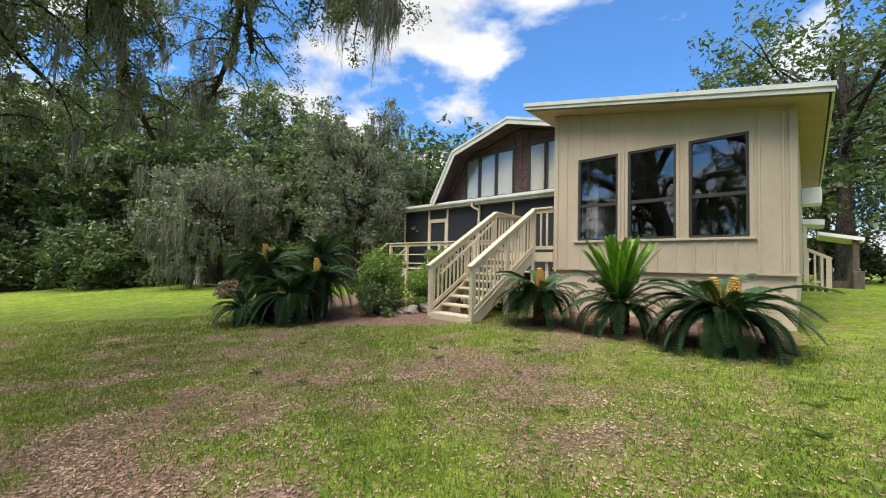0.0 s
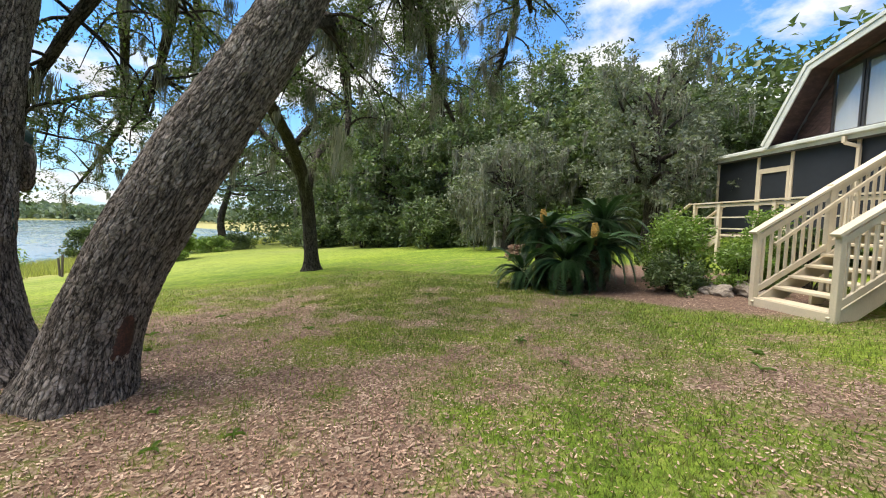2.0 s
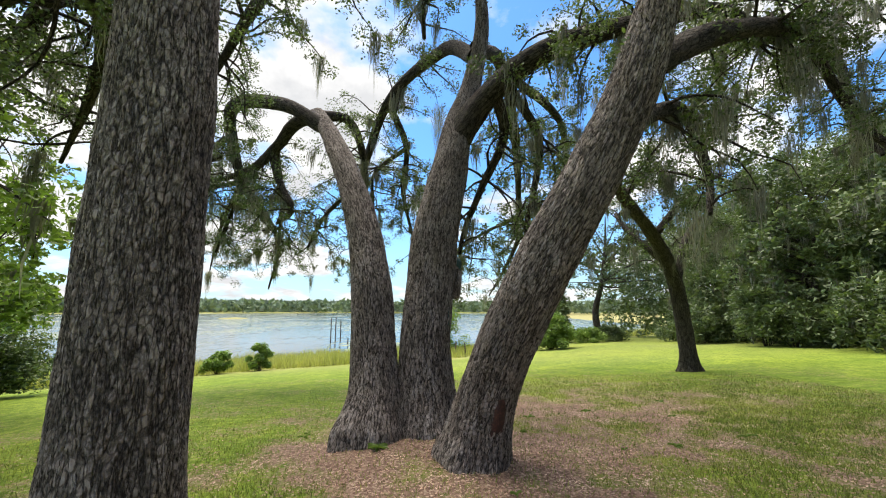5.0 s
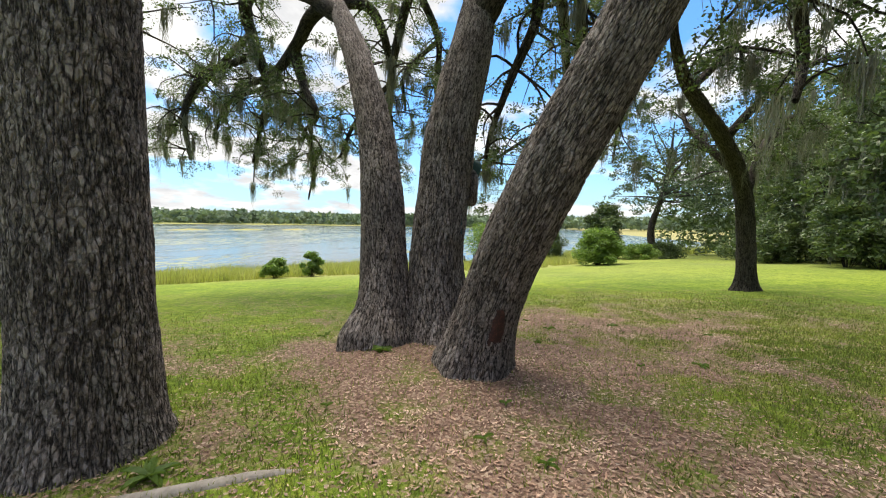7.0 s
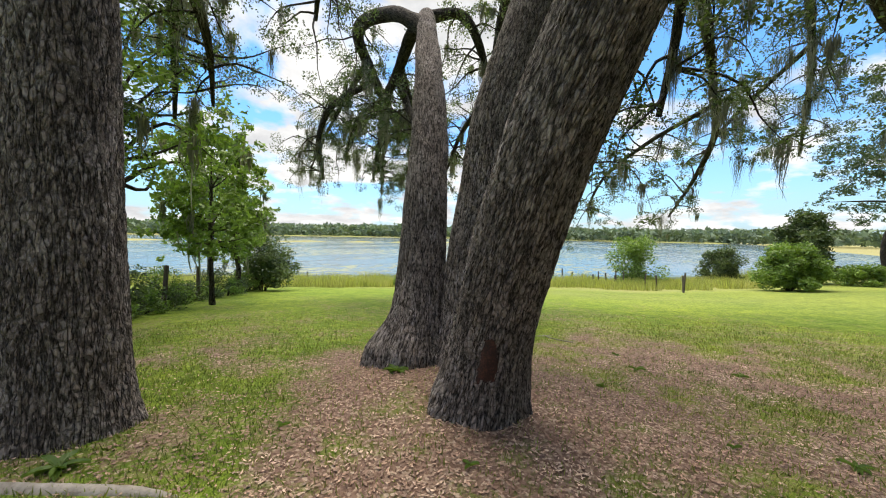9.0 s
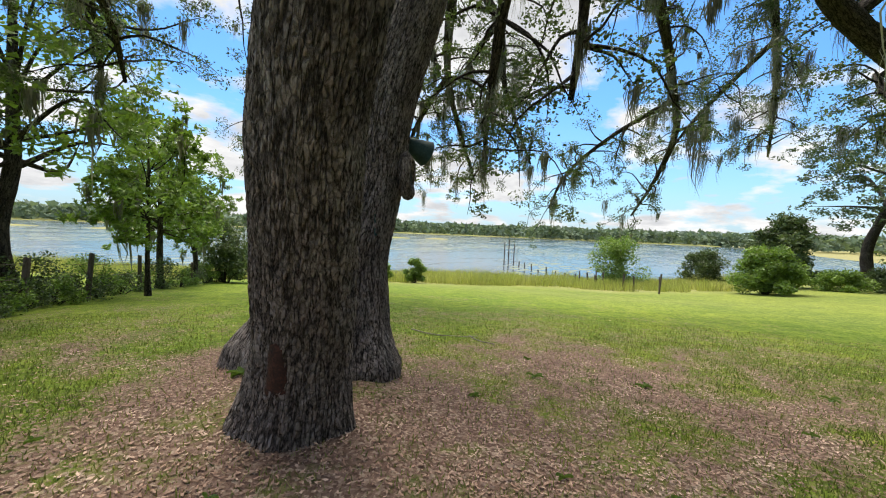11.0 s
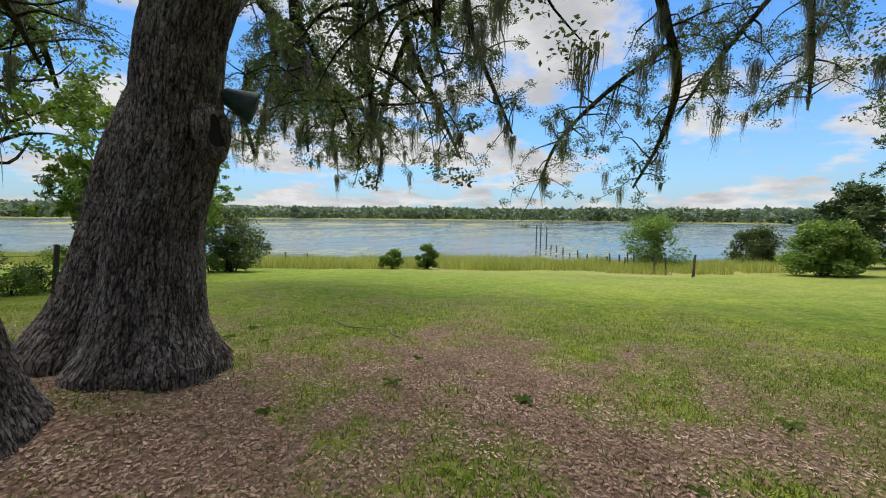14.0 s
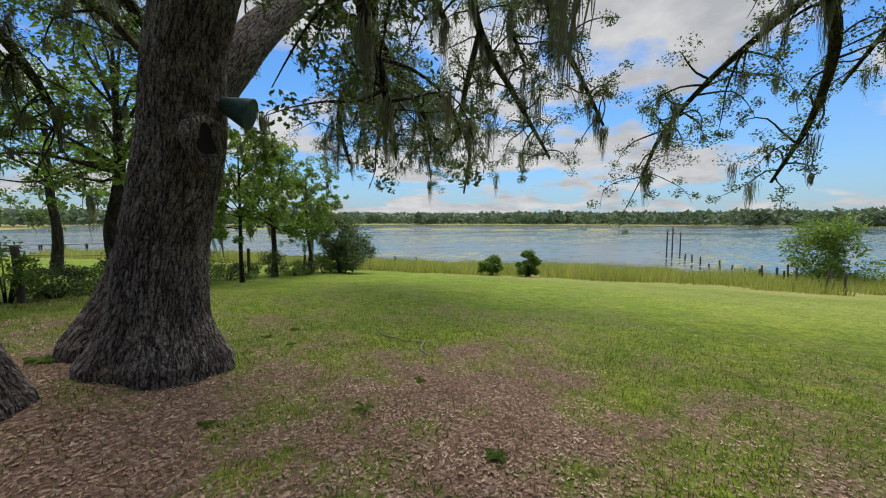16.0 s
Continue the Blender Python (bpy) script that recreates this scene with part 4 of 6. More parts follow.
for v in (10.3, 11.6):
    bm = bmesh.new()
    bar(bm, (-13.05, v, 2.34), (-15.2, v, 1.1), 0.12, 0.04)
    part("handrail", bm, M_RAIL, side)
    bm = bmesh.new()
    bar(bm, (-13.2, v, 1.25), (-15.2, v, 0.0), 0.05, 0.25)
    part("stringer", bm, M_RAIL, side)
    part("post", boxed(-15.1, v - 0.04, -0.2, -15.0, v + 0.04, 1.16), M_RAIL, side)


# ---- the great oaks ----
def branchlets(line, n, reach, drop, r0=0.03):
    """Side twigs off a limb's outer part: bent lines that spread and sag."""
    pts = smooth_line(line, 0.15)
    out = []
    for _ in range(n):
        p = pts[int(rng.uniform(0.25, 1.0) * (len(pts) - 1))]
        d = unit_rows(1)[0] * np.array((1, 1, 0.6))
        q = p[:3].copy()
        w, l = min(r0, p[3] * 0.6), reach * rng.uniform(0.5, 1.2)
        tw = [(*q, w)]
        for k in range(4):
            d = d + unit_rows(1)[0] * 0.55 + np.array((0, 0, -drop * k * 0.35))
            d /= np.linalg.norm(d)
            q = q + d * l / 4
            tw.append((*q, w * (1 - (k + 1) * 0.21)))
        out.append(tw)
    return out


def dress(name_tree, lines, twigs_each, reach, drop, per, leaf, moss, moss_size, leaf_mat, spread=0.42, strands=26, seg=10, r0=0.03):
    """Twigs, leaves and moss along a tree's limbs, each in one mesh under the tree."""
    twigs = []
    for line in lines:
        size = np.linalg.norm(np.array(line[-1][:3]) - np.array(line[0][:3]))
        twigs += branchlets(line, max(2, int(twigs_each * size)), reach, drop, r0)
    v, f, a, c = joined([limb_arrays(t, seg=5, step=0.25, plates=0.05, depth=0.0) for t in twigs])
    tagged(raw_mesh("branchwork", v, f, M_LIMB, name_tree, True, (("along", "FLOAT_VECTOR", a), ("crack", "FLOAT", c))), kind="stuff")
    cen = np.array([t[k][:3] for t in twigs for k in (2, 3, 4)])
    pts = clump_points(cen + rng.normal(size=cen.shape) * 0.1, rng.uniform(0.6, 1.25, len(cen)) * spread, per)
    lv, lf = leaf_arrays(pts, leaf)
    tagged(raw_mesh("crown", lv, lf, leaf_mat, name_tree), kind="stuff")
    if moss:
        pick = rng.choice(len(cen), int(len(cen) * moss))
        mv, mf = moss_beards(cen[pick], rng.gamma(2.2, moss_size / 2.2, len(pick)), strands)
        tagged(raw_mesh("hanging_moss", mv, mf, M_MOSS, name_tree), "grey-green hanging moss", kind="stuff")


TRUNK = dict(seg=210, step=0.019, plates=0.037, depth=0.014, coarse_above=3.6)
oak = thing("oak_tree", "old three-stemmed live oak with furrowed grey bark and moss", "tree")
LEAN_T = [(-4.74, 1.14, -0.5, 0.40), (-4.72, 1.2, -0.1, 0.375), (-4.65, 1.36, 0.57, 0.34), (-4.45, 1.6, 1.24, 0.325), (-4.21, 1.9, 1.9, 0.32), (-4.03, 2.2, 2.5, 0.31), (-3.88, 2.52, 3.1, 0.29),
          (-3.74, 2.82, 3.75, 0.265), (-3.62, 3.1, 4.6, 0.22), (-3.4, 3.35, 5.6, 0.17), (-3.1, 3.6, 6.8, 0.12)]
LEFT_T = [(-5.55, -0.22, -0.5, 0.46), (-5.6, -0.22, -0.1, 0.42), (-5.76, -0.22, 0.42, 0.36), (-5.97, -0.32, 1.17, 0.33), (-6.2, -0.44, 2.03, 0.31), (-6.7, -0.74, 3.08, 0.28), (-7.5, -1.3, 4.38, 0.25), (-8.7, -2.2, 5.9, 0.22), (-9.7, -2.9, 6.9, 0.2)]
MID_T = [(-5.95, 0.5, -0.5, 0.52), (-5.97, 0.5, -0.1, 0.48), (-6.0, 0.49, 0.4, 0.42), (-6.08, 0.48, 1.15, 0.38), (-6.26, 0.55, 2.05, 0.39), (-6.33, 0.65, 2.97, 0.36), (-6.58, 0.87, 4.08, 0.33), (-6.85, 1.02, 5.1, 0.25), (-7.0, 1.3, 6.1, 0.19), (-6.9, 1.5, 7.4, 0.13), (-6.6, 1.3, 9.0, 0.03)]
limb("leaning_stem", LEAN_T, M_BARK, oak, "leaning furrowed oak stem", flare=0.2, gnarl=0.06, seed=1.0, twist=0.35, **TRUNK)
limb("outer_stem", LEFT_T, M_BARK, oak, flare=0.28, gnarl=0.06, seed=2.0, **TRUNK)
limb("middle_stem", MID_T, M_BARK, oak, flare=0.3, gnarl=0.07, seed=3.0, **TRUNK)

front_oak = thing("oak_tree", "straight massive oak trunk with deeply plated grey bark", "tree")
FRONT_T = [(-2.5, -1.2, -0.6, 0.42), (-2.5, -1.2, -0.1, 0.40), (-2.51, -1.2, 0.6, 0.37), (-2.5, -1.2, 2.0, 0.355), (-2.5, -1.2, 3.5, 0.34), (-2.4, -1.3, 5.5, 0.3), (-2.1, -1.7, 7.5, 0.2)]
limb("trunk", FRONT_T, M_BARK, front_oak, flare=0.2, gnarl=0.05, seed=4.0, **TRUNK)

LIMBS_OAK = [
    # off the outer stem's elbow, towards the lake
    [(-9.7, -2.9, 6.9, 0.2), (-10.4, -3.9, 7.0, 0.17), (-10.8, -4.6, 6.5, 0.15), (-11.6, -5.8, 6.1, 0.12), (-13.1, -8.1, 6.2, 0.06)],
    [(-10.9, -4.8, 6.4, 0.12), (-11.0, -4.5, 5.4, 0.11), (-10.8, -4.0, 4.5, 0.08), (-11.6, -4.8, 4.3, 0.05)],
    [(-9.7, -2.9, 6.9, 0.16), (-10.3, -2.3, 7.1, 0.13), (-10.7, -2.0, 6.6, 0.11), (-11.4, -1.9, 5.6, 0.05)],
    # the great limb that sweeps down over the water
    [(-8.9, -2.35, 6.1, 0.18), (-9.4, -3.8, 7.1, 0.18), (-9.94, -5.46, 7.4, 0.17), (-11.2, -6.3, 7.1, 0.16), (-13.3, -7.1, 6.3, 0.14), (-15.0, -7.2, 5.7, 0.12), (-16.0, -6.9, 4.3, 0.08), (-16.0, -7.2, 2.4, 0.03)],
    [(-11.9, -7.0, 6.7, 0.1), (-11.4, -8.2, 6.0, 0.1), (-11.4, -8.9, 4.9, 0.09), (-11.9, -9.2, 3.5, 0.05)],
    [(-13.3, -7.1, 6.3, 0.08), (-13.0, -8.6, 5.7, 0.07), (-13.2, -9.4, 4.6, 0.04)],
    [(-11.2, -6.3, 7.1, 0.1), (-12.4, -8.6, 6.6, 0.08), (-13.0, -10.5, 5.4, 0.05), (-13.2, -11.6, 4.2, 0.03)],
    [(-13.3, -7.1, 6.3, 0.09), (-14.8, -8.6, 5.4, 0.07), (-15.8, -9.6, 4.2, 0.04), (-16.2, -10.0, 3.2, 0.02)],
    [(-10.8, -4.6, 6.5, 0.09), (-12.2, -5.0, 5.2, 0.07), (-13.4, -5.6, 4.2, 0.05), (-14.2, -6.0, 3.2, 0.03)],
    [(-11.6, -5.8, 6.1, 0.08), (-12.6, -7.0, 4.8, 0.06), (-13.2, -7.8, 3.6, 0.04)],
    # middle stem: up and out over the lake
    [(-6.95, 1.35, 6.6, 0.16), (-8.8, 0.6, 8.1, 0.15), (-11.0, -1.2, 8.0, 0.13), (-12.7, -2.4, 6.2, 0.11), (-14.6, -3.0, 5.0, 0.08), (-16.6, -3.3, 3.4, 0.04)],
    [(-12.7, -2.4, 6.0, 0.08), (-13.4, -3.9, 5.0, 0.07), (-13.6, -4.6, 3.8, 0.04)],
    [(-6.95, 1.4, 6.8, 0.16), (-9.5, 2.2, 8.0, 0.15), (-12.8, 3.0, 7.0, 0.13), (-15.4, 3.4, 5.6, 0.11), (-16.4, 3.5, 4.6, 0.09), (-17.4, 3.0, 3.4, 0.06), (-17.8, 2.3, 2.2, 0.03)],
    [(-15.6, 3.4, 5.4, 0.07), (-16.3, 1.6, 4.6, 0.06), (-16.9, 0.2, 3.6, 0.05), (-17.0, -0.4, 2.4, 0.03)],
    [(-9.5, 2.2, 8.0, 0.13), (-13.0, 4.6, 8.2, 0.12), (-17.0, 5.8, 7.2, 0.1), (-20.0, 6.3, 5.6, 0.06), (-21.0, 6.4, 4.6, 0.03)],
    [(-17.0, 5.8, 7.2, 0.07), (-18.6, 4.2, 5.8, 0.06), (-18.8, 3.2, 4.4, 0.03)],
    [(-11.0, -1.2, 8.0, 0.11), (-12.9, -0.9, 7.3, 0.1), (-14.2, -1.2, 6.1, 0.08), (-15.2, -1.0, 4.8, 0.05), (-15.6, -0.7, 3.8, 0.03)],
    [(-12.9, -0.9, 7.3, 0.08), (-13.6, -2.2, 6.6, 0.06), (-14.4, -2.4, 5.6, 0.04)],
    # middle stem's arm across behind the leaning stem
    [(-6.75, 0.95, 4.7, 0.24), (-6.5, 1.5, 5.4, 0.22), (-6.0, 2.4, 5.9, 0.19), (-5.8, 3.6, 6.2, 0.16), (-6.2, 5.6, 6.8, 0.12), (-7.0, 7.4, 6.6, 0.05)],
    [(-6.4, 1.7, 5.5, 0.1), (-7.0, 1.9, 4.9, 0.09), (-7.6, 1.5, 4.1, 0.07), (-8.2, 1.1, 3.2, 0.05), (-8.4, 1.0, 2.6, 0.03)],
    [(-6.3, 1.9, 5.6, 0.09), (-7.2, 2.6, 5.0, 0.08), (-7.6, 2.6, 4.2, 0.06), (-8.0, 2.4, 3.2, 0.04)],
    # high boughs over the lawn
    [(-7.0, 7.8, 6.9, 0.1), (-8.5, 7.4, 7.8, 0.08), (-10.5, 8.5, 8.2, 0.06), (-12.0, 10.0, 7.4, 0.03)],
    [(-5.8, 3.6, 6.2, 0.12), (-8.0, 5.0, 8.0, 0.1), (-10.0, 6.5, 8.4, 0.07), (-12.0, 8.0, 7.6, 0.04)],
    [(-4.4, 8.0, 7.8, 0.08), (-6.0, 10.5, 7.4, 0.07), (-8.0, 12.5, 6.4, 0.04)],
    [(-3.4, 5.6, 7.4, 0.1), (-6.0, 7.0, 9.0, 0.08), (-8.0, 9.5, 9.2, 0.05), (-9.0, 12.0, 8.2, 0.03)],
    # leaning stem: arms over the lawn
    [(-3.66, 2.8, 4.0, 0.17), (-5.0, 4.9, 5.5, 0.15), (-7.0, 7.8, 6.9, 0.13), (-8.97, 10.35, 7.33, 0.11), (-9.4, 10.9, 6.3, 0.09), (-9.0, 11.0, 5.2, 0.05)],
    [(-3.8, 2.6, 3.4, 0.11), (-5.3, 4.2, 4.5, 0.1), (-6.5, 5.2, 4.7, 0.09), (-6.9, 5.6, 3.9, 0.07), (-6.5, 5.3, 3.2, 0.04)],
    [(-7.0, 7.8, 6.9, 0.09), (-7.6, 9.0, 5.6, 0.08), (-7.2, 9.4, 4.4, 0.05)],
    [(-3.3, 3.4, 6.2, 0.15), (-3.4, 5.6, 7.4, 0.13), (-4.4, 8.0, 7.8, 0.1), (-5.2, 10.0, 7.0, 0.05)],
    [(-3.1, 3.6, 6.8, 0.12), (-2.4, 5.4, 7.2, 0.1), (-1.7, 6.4, 6.6, 0.06), (-1.5, 6.6, 5.8, 0.03)],
    [(-3.1, 3.6, 6.8, 0.1), (-2.2, 5.0, 6.7, 0.08), (-1.4, 5.6, 6.0, 0.05), (-1.15, 5.7, 5.3, 0.02)],
    [(-3.4, 3.2, 5.6, 0.15), (-1.5, 3.0, 7.6, 0.12), (1.0, 3.0, 8.6, 0.1), (3.0, 3.4, 8.6, 0.05)],
]
LIMBS_FRONT = [
    [(-2.45, -1.3, 5.2, 0.24), (-3.6, -3.2, 6.4, 0.18), (-5.2, -5.8, 6.4, 0.14), (-6.4, -8.4, 5.6, 0.09), (-6.9, -9.6, 4.6, 0.05)],
    [(-2.45, -1.3, 5.0, 0.2), (-4.2, -1.4, 6.4, 0.16), (-5.6, -2.2, 7.2, 0.13), (-7.0, -3.6, 7.4, 0.09), (-8.0, -5.0, 6.6, 0.05)],
    [(-2.1, -1.7, 7.5, 0.2), (-0.6, -0.6, 8.6, 0.15), (1.5, 0.8, 9.0, 0.11), (3.8, 1.8, 8.4, 0.06)],
    [(-2.2, -1.6, 7.0, 0.2), (-3.0, -4.0, 8.2, 0.14), (-2.4, -7.0, 8.0, 0.1), (-2.6, -9.0, 6.6, 0.05)],
    [(-2.5, -1.2, 4.6, 0.16), (-3.2, -3.2, 5.0, 0.13), (-3.6, -5.4, 4.8, 0.1), (-4.0, -7.0, 3.8, 0.06), (-4.0, -7.6, 2.9, 0.03)],
    [(-3.0, -2.6, 5.0, 0.12), (-4.6, -4.0, 5.4, 0.1), (-5.6, -5.2, 5.0, 0.07), (-6.2, -6.2, 4.2, 0.03)],
    [(-2.5, -1.2, 5.0, 0.14), (-1.8, -3.6, 5.6, 0.12), (-1.6, -6.0, 5.2, 0.08), (-1.8, -7.6, 4.2, 0.03)],
    [(-2.3, -1.5, 6.4, 0.16), (-4.4, 0.2, 8.0, 0.13), (-7.0, 0.2, 9.2, 0.1), (-10.0, 0.0, 9.4, 0.06)],
]
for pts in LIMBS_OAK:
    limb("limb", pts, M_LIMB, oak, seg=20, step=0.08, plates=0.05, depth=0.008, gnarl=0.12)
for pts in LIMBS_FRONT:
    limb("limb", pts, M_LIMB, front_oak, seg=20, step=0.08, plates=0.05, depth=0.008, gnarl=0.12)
# heavy beards on the near boughs
hang = [smooth_line(LIMBS_OAK[q], 0.2) for q in range(len(LIMBS_OAK))]
pts = np.vstack([h[int(len(h) * 0.35):, :3][::2] for h in hang])
pts = pts[rng.uniform(0, 1, len(pts)) < 0.33]
pts = np.vstack([pts, np.array((-1.25, 5.6, 5.75)) + rng.normal(size=(12, 3)) * np.array((0.3, 0.25, 0.2))])
mv, mf = moss_beards(pts - np.array((0, 0, 0.05)), rng.uniform(0.4, 1.35, len(pts)), 115)
tagged(raw_mesh("hanging_moss", mv, mf, M_MOSS, oak), "long grey beards of hanging moss", kind="stuff")
dress(oak, LIMBS_OAK, 5, 1.7, 0.5, 84, 0.062, 0.2, 0.7, M_OAK, spread=0.27, strands=56)
dress(front_oak, LIMBS_FRONT, 5, 1.8, 0.5, 84, 0.06, 0.2, 0.7, M_OAK, spread=0.27, strands=56)


# ---- other trees and shrubs ----
def tree(x, y, tall, width, trunk_r, label, leaf_mat, leaf=0.14, clumps=60, per=70, moss=0.0, moss_size=1.0, lean=(0.0, 0.0), low=0.35, name="tree", seed=1, bark=None, crown_flat=0.8, strands=16):
    """A tapered trunk with forking limbs and a loose, uneven crown of leaf clumps."""
    global rng
    keep, rng = rng, np.random.default_rng(seed)
    z0 = ground_at(x, y)
    t = thing(name, label, "tree", pose(x, y, z0))
    lx, ly = lean
    mid = [(0, 0, -0.3, trunk_r * 1.25), (0.02 * tall * rng.normal(), 0.02 * tall * rng.normal(), tall * 0.2, trunk_r), (lx * 0.4, ly * 0.4, tall * 0.42, trunk_r * 0.8), (lx, ly, tall * 0.7, trunk_r * 0.45), (lx * 1.2, ly * 1.2, tall * 0.92, trunk_r * 0.12)]
    limb("trunk", mid, bark or M_LIMB, t, seg=18, step=0.15, plates=0.05, depth=0.01, gnarl=0.08, flare=0.3)
    line = smooth_line(mid, 0.2)
    cen, arms = [], []
    for k in range(clumps):
        h = rng.uniform(low, 1.0)
        base = line[int((0.35 + 0.6 * h) * (len(line) - 1) * 0.98)]
        a = rng.uniform(0, 6.283)
        out = width * 0.5 * math.sqrt(max(0.05, 1 - ((h - 0.55) / 0.62) ** 2)) * rng.uniform(0.45, 1.08)
        p = np.array((lx + math.cos(a) * out, ly + math.sin(a) * out, tall * h + rng.normal() * 0.03 * tall))
        cen.append(p)
        if k % 3 == 0:
            b = line[int(np.clip(0.3 + 0.5 * h * rng.uniform(0.7, 1.0), 0, 1) * (len(line) - 1))]
            m = (b[:3] + p) / 2 + np.array((0, 0, 0.06 * tall * rng.uniform(-0.3, 1.0))) + rng.normal(size=3) * 0.03 * tall
            arms.append(limb_arrays([(*b[:3], max(0.02, b[3] * 0.5)), (*m, max(0.015, b[3] * 0.3)), (*p, 0.01)], seg=6, step=0.3, plates=0.06, depth=0.0))
    if arms:
        v, f, al, cr = joined(arms)
        tagged(raw_mesh("branchwork", v, f, bark or M_LIMB, t, True, (("along", "FLOAT_VECTOR", al), ("crack", "FLOAT", cr))), kind="stuff")
    cen = np.array(cen)
    sub = np.repeat(cen, 5, 0) + rng.normal(size=(len(cen) * 5, 3)) * width * 0.075
    rad = rng.uniform(0.5, 1.3, len(sub)) * width * 0.07
    v, f = leaf_arrays(clump_points(sub, rad, max(4, per // 5), crown_flat), leaf * 1.15, far=True)
    tagged(raw_mesh("crown", v, f, leaf_mat, t), kind="stuff")
    if moss:
        pick = rng.choice(len(sub), int(len(sub) * moss))
        v, f = moss_beards(sub[pick], rng.gamma(2.2, moss_size / 2.2, len(pick)), strands, 0.018)
        tagged(raw_mesh("hanging_moss", v, f, M_MOSS, t), "grey-green hanging moss", kind="stuff")
    rng = keep
    return t


def shrub(x, y, tall, width, label, leaf_mat, leaf=0.09, clumps=26, per=110, seed=1, name="shrub", z=None):
    global rng
    keep, rng = rng, np.random.default_rng(seed)
    z0 = ground_at(x, y) if z is None else z
    s = thing(name, label, "shrub", pose(x, y, z0))
    arms, cen = [], []
    for k in range(clumps):
        a, h = rng.uniform(0, 6.283), rng.uniform(0.12, 0.95)
        out = width * 0.5 * math.sqrt(max(0.05, 1 - (h * 0.9) ** 2)) * rng.uniform(0.3, 1.0)
        p = np.array((math.cos(a) * out, math.sin(a) * out, tall * h))
        cen.append(p)
        if k % 2 == 0:
            arms.append(limb_arrays([(0.1 * p[0], 0.1 * p[1], -0.1, 0.018), (0.45 * p[0], 0.45 * p[1], 0.55 * p[2], 0.012), (*p, 0.005)], seg=5, step=0.3, plates=0.05, depth=0.0))
    v, f, al, cr = joined(arms)
    raw_mesh("stemwork", v, f, M_LIMB, s, True, (("along", "FLOAT_VECTOR", al), ("crack", "FLOAT", cr)))
    v, f = leaf_arrays(clump_points(np.array(cen), rng.uniform(0.6, 1.3, len(cen)) * width * 0.17, per, 0.85), leaf * (1.0 if leaf < 0.1 else 1.15), droop=0.0, far=leaf >= 0.1)
    tagged(raw_mesh("foliage", v, f, leaf_mat, s), kind="stuff")
    rng = keep
    return s


# slim leaning oak on the lawn, its top bowed over towards the great oak
lawn_oak = thing("lawn_oak", "slim bowed oak on the lawn draped with moss", "tree")
limb("trunk", [(-15.0, 9.45, -1.0, 0.34), (-14.98, 9.42, -0.5, 0.3), (-14.9, 9.3, 1.2, 0.26), (-14.4, 8.8, 2.8, 0.24), (-12.9, 7.5, 4.0, 0.2), (-10.8, 5.7, 4.8, 0.16), (-9.6, 4.9, 5.3, 0.1), (-9.0, 4.6, 6.0, 0.05)], M_LIMB, lawn_oak,
     flare=0.4, seg=40, step=0.05, plates=0.05, depth=0.012, gnarl=0.1)
LAWN_LIMBS = [[(-14.6, 9.0, 2.4, 0.14), (-15.2, 9.8, 4.2, 0.12), (-16.4, 11.2, 5.4, 0.09), (-17.6, 12.6, 5.6, 0.05)],
              [(-14.0, 8.5, 3.1, 0.12), (-15.0, 7.6, 4.6, 0.1), (-16.2, 7.6, 5.6, 0.06)],
              [(-12.9, 7.5, 4.0, 0.12), (-12.6, 8.6, 5.4, 0.1), (-13.0, 10.0, 6.2, 0.06)],
              [(-10.8, 5.7, 4.8, 0.1), (-11.4, 6.8, 5.8, 0.08), (-12.2, 7.6, 6.2, 0.05)]]
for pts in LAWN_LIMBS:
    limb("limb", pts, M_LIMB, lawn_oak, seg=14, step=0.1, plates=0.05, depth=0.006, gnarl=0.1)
dress(lawn_oak, LAWN_LIMBS, 6, 1.6, 0.5, 70, 0.085, 0.5, 0.9, M_OAK, spread=0.34, strands=40)
# the moss-hung grey trees behind the cycads
tree(-4.4, 20.0, 8.4, 5.6, 0.34, "grey-leaved cedar veiled with moss beside the deck", M_GREY_LEAF, 0.12, 90, 220, 0.5, 0.9, seed=12, name="cedar_tree", low=0.25)
tree(-12.4, 21.0, 6.4, 6.4, 0.3, "low moss-curtained oak at the lawn edge", M_GREY_LEAF, 0.14, 100, 150, 1.0, 1.2, seed=13, low=0.2)
# woods along the lawn
for k, (x, y, tall, w) in enumerate(((-17, 33, 15, 11), (-24, 31, 14, 11), (-30, 28, 15, 11), (-36, 26, 13, 10), (-20, 26.5, 12, 9), (-13, 30, 12, 10), (-27, 24.5, 12, 9), (-8, 27, 9, 8), (-6, 34, 9.5, 9))):
    tree(x, y, tall, w, 0.32, "tall woodland oak hung with moss", M_WOOD_LEAF, 0.25, 110, 170, 0.28, 1.7, seed=20 + k, name="woodland_tree", low=0.12, strands=20)
# trees behind the house
for k, (x, y, tall, w) in enumerate(((21, 20, 15, 12), (4, 33, 10, 10), (14, 30, 11.5, 10), (24, 27, 15, 12), (30, 20, 17, 13), (28, 12, 16, 11), (38, 26, 18, 14), (33, 33, 16, 13))):
    tree(x, y, tall, w, 0.36, "tall green oak rising behind the house", M_OAK, 0.24, 90, 120, 0.08, 0.9, seed=40 + k, name="backyard_tree", low=0.25)
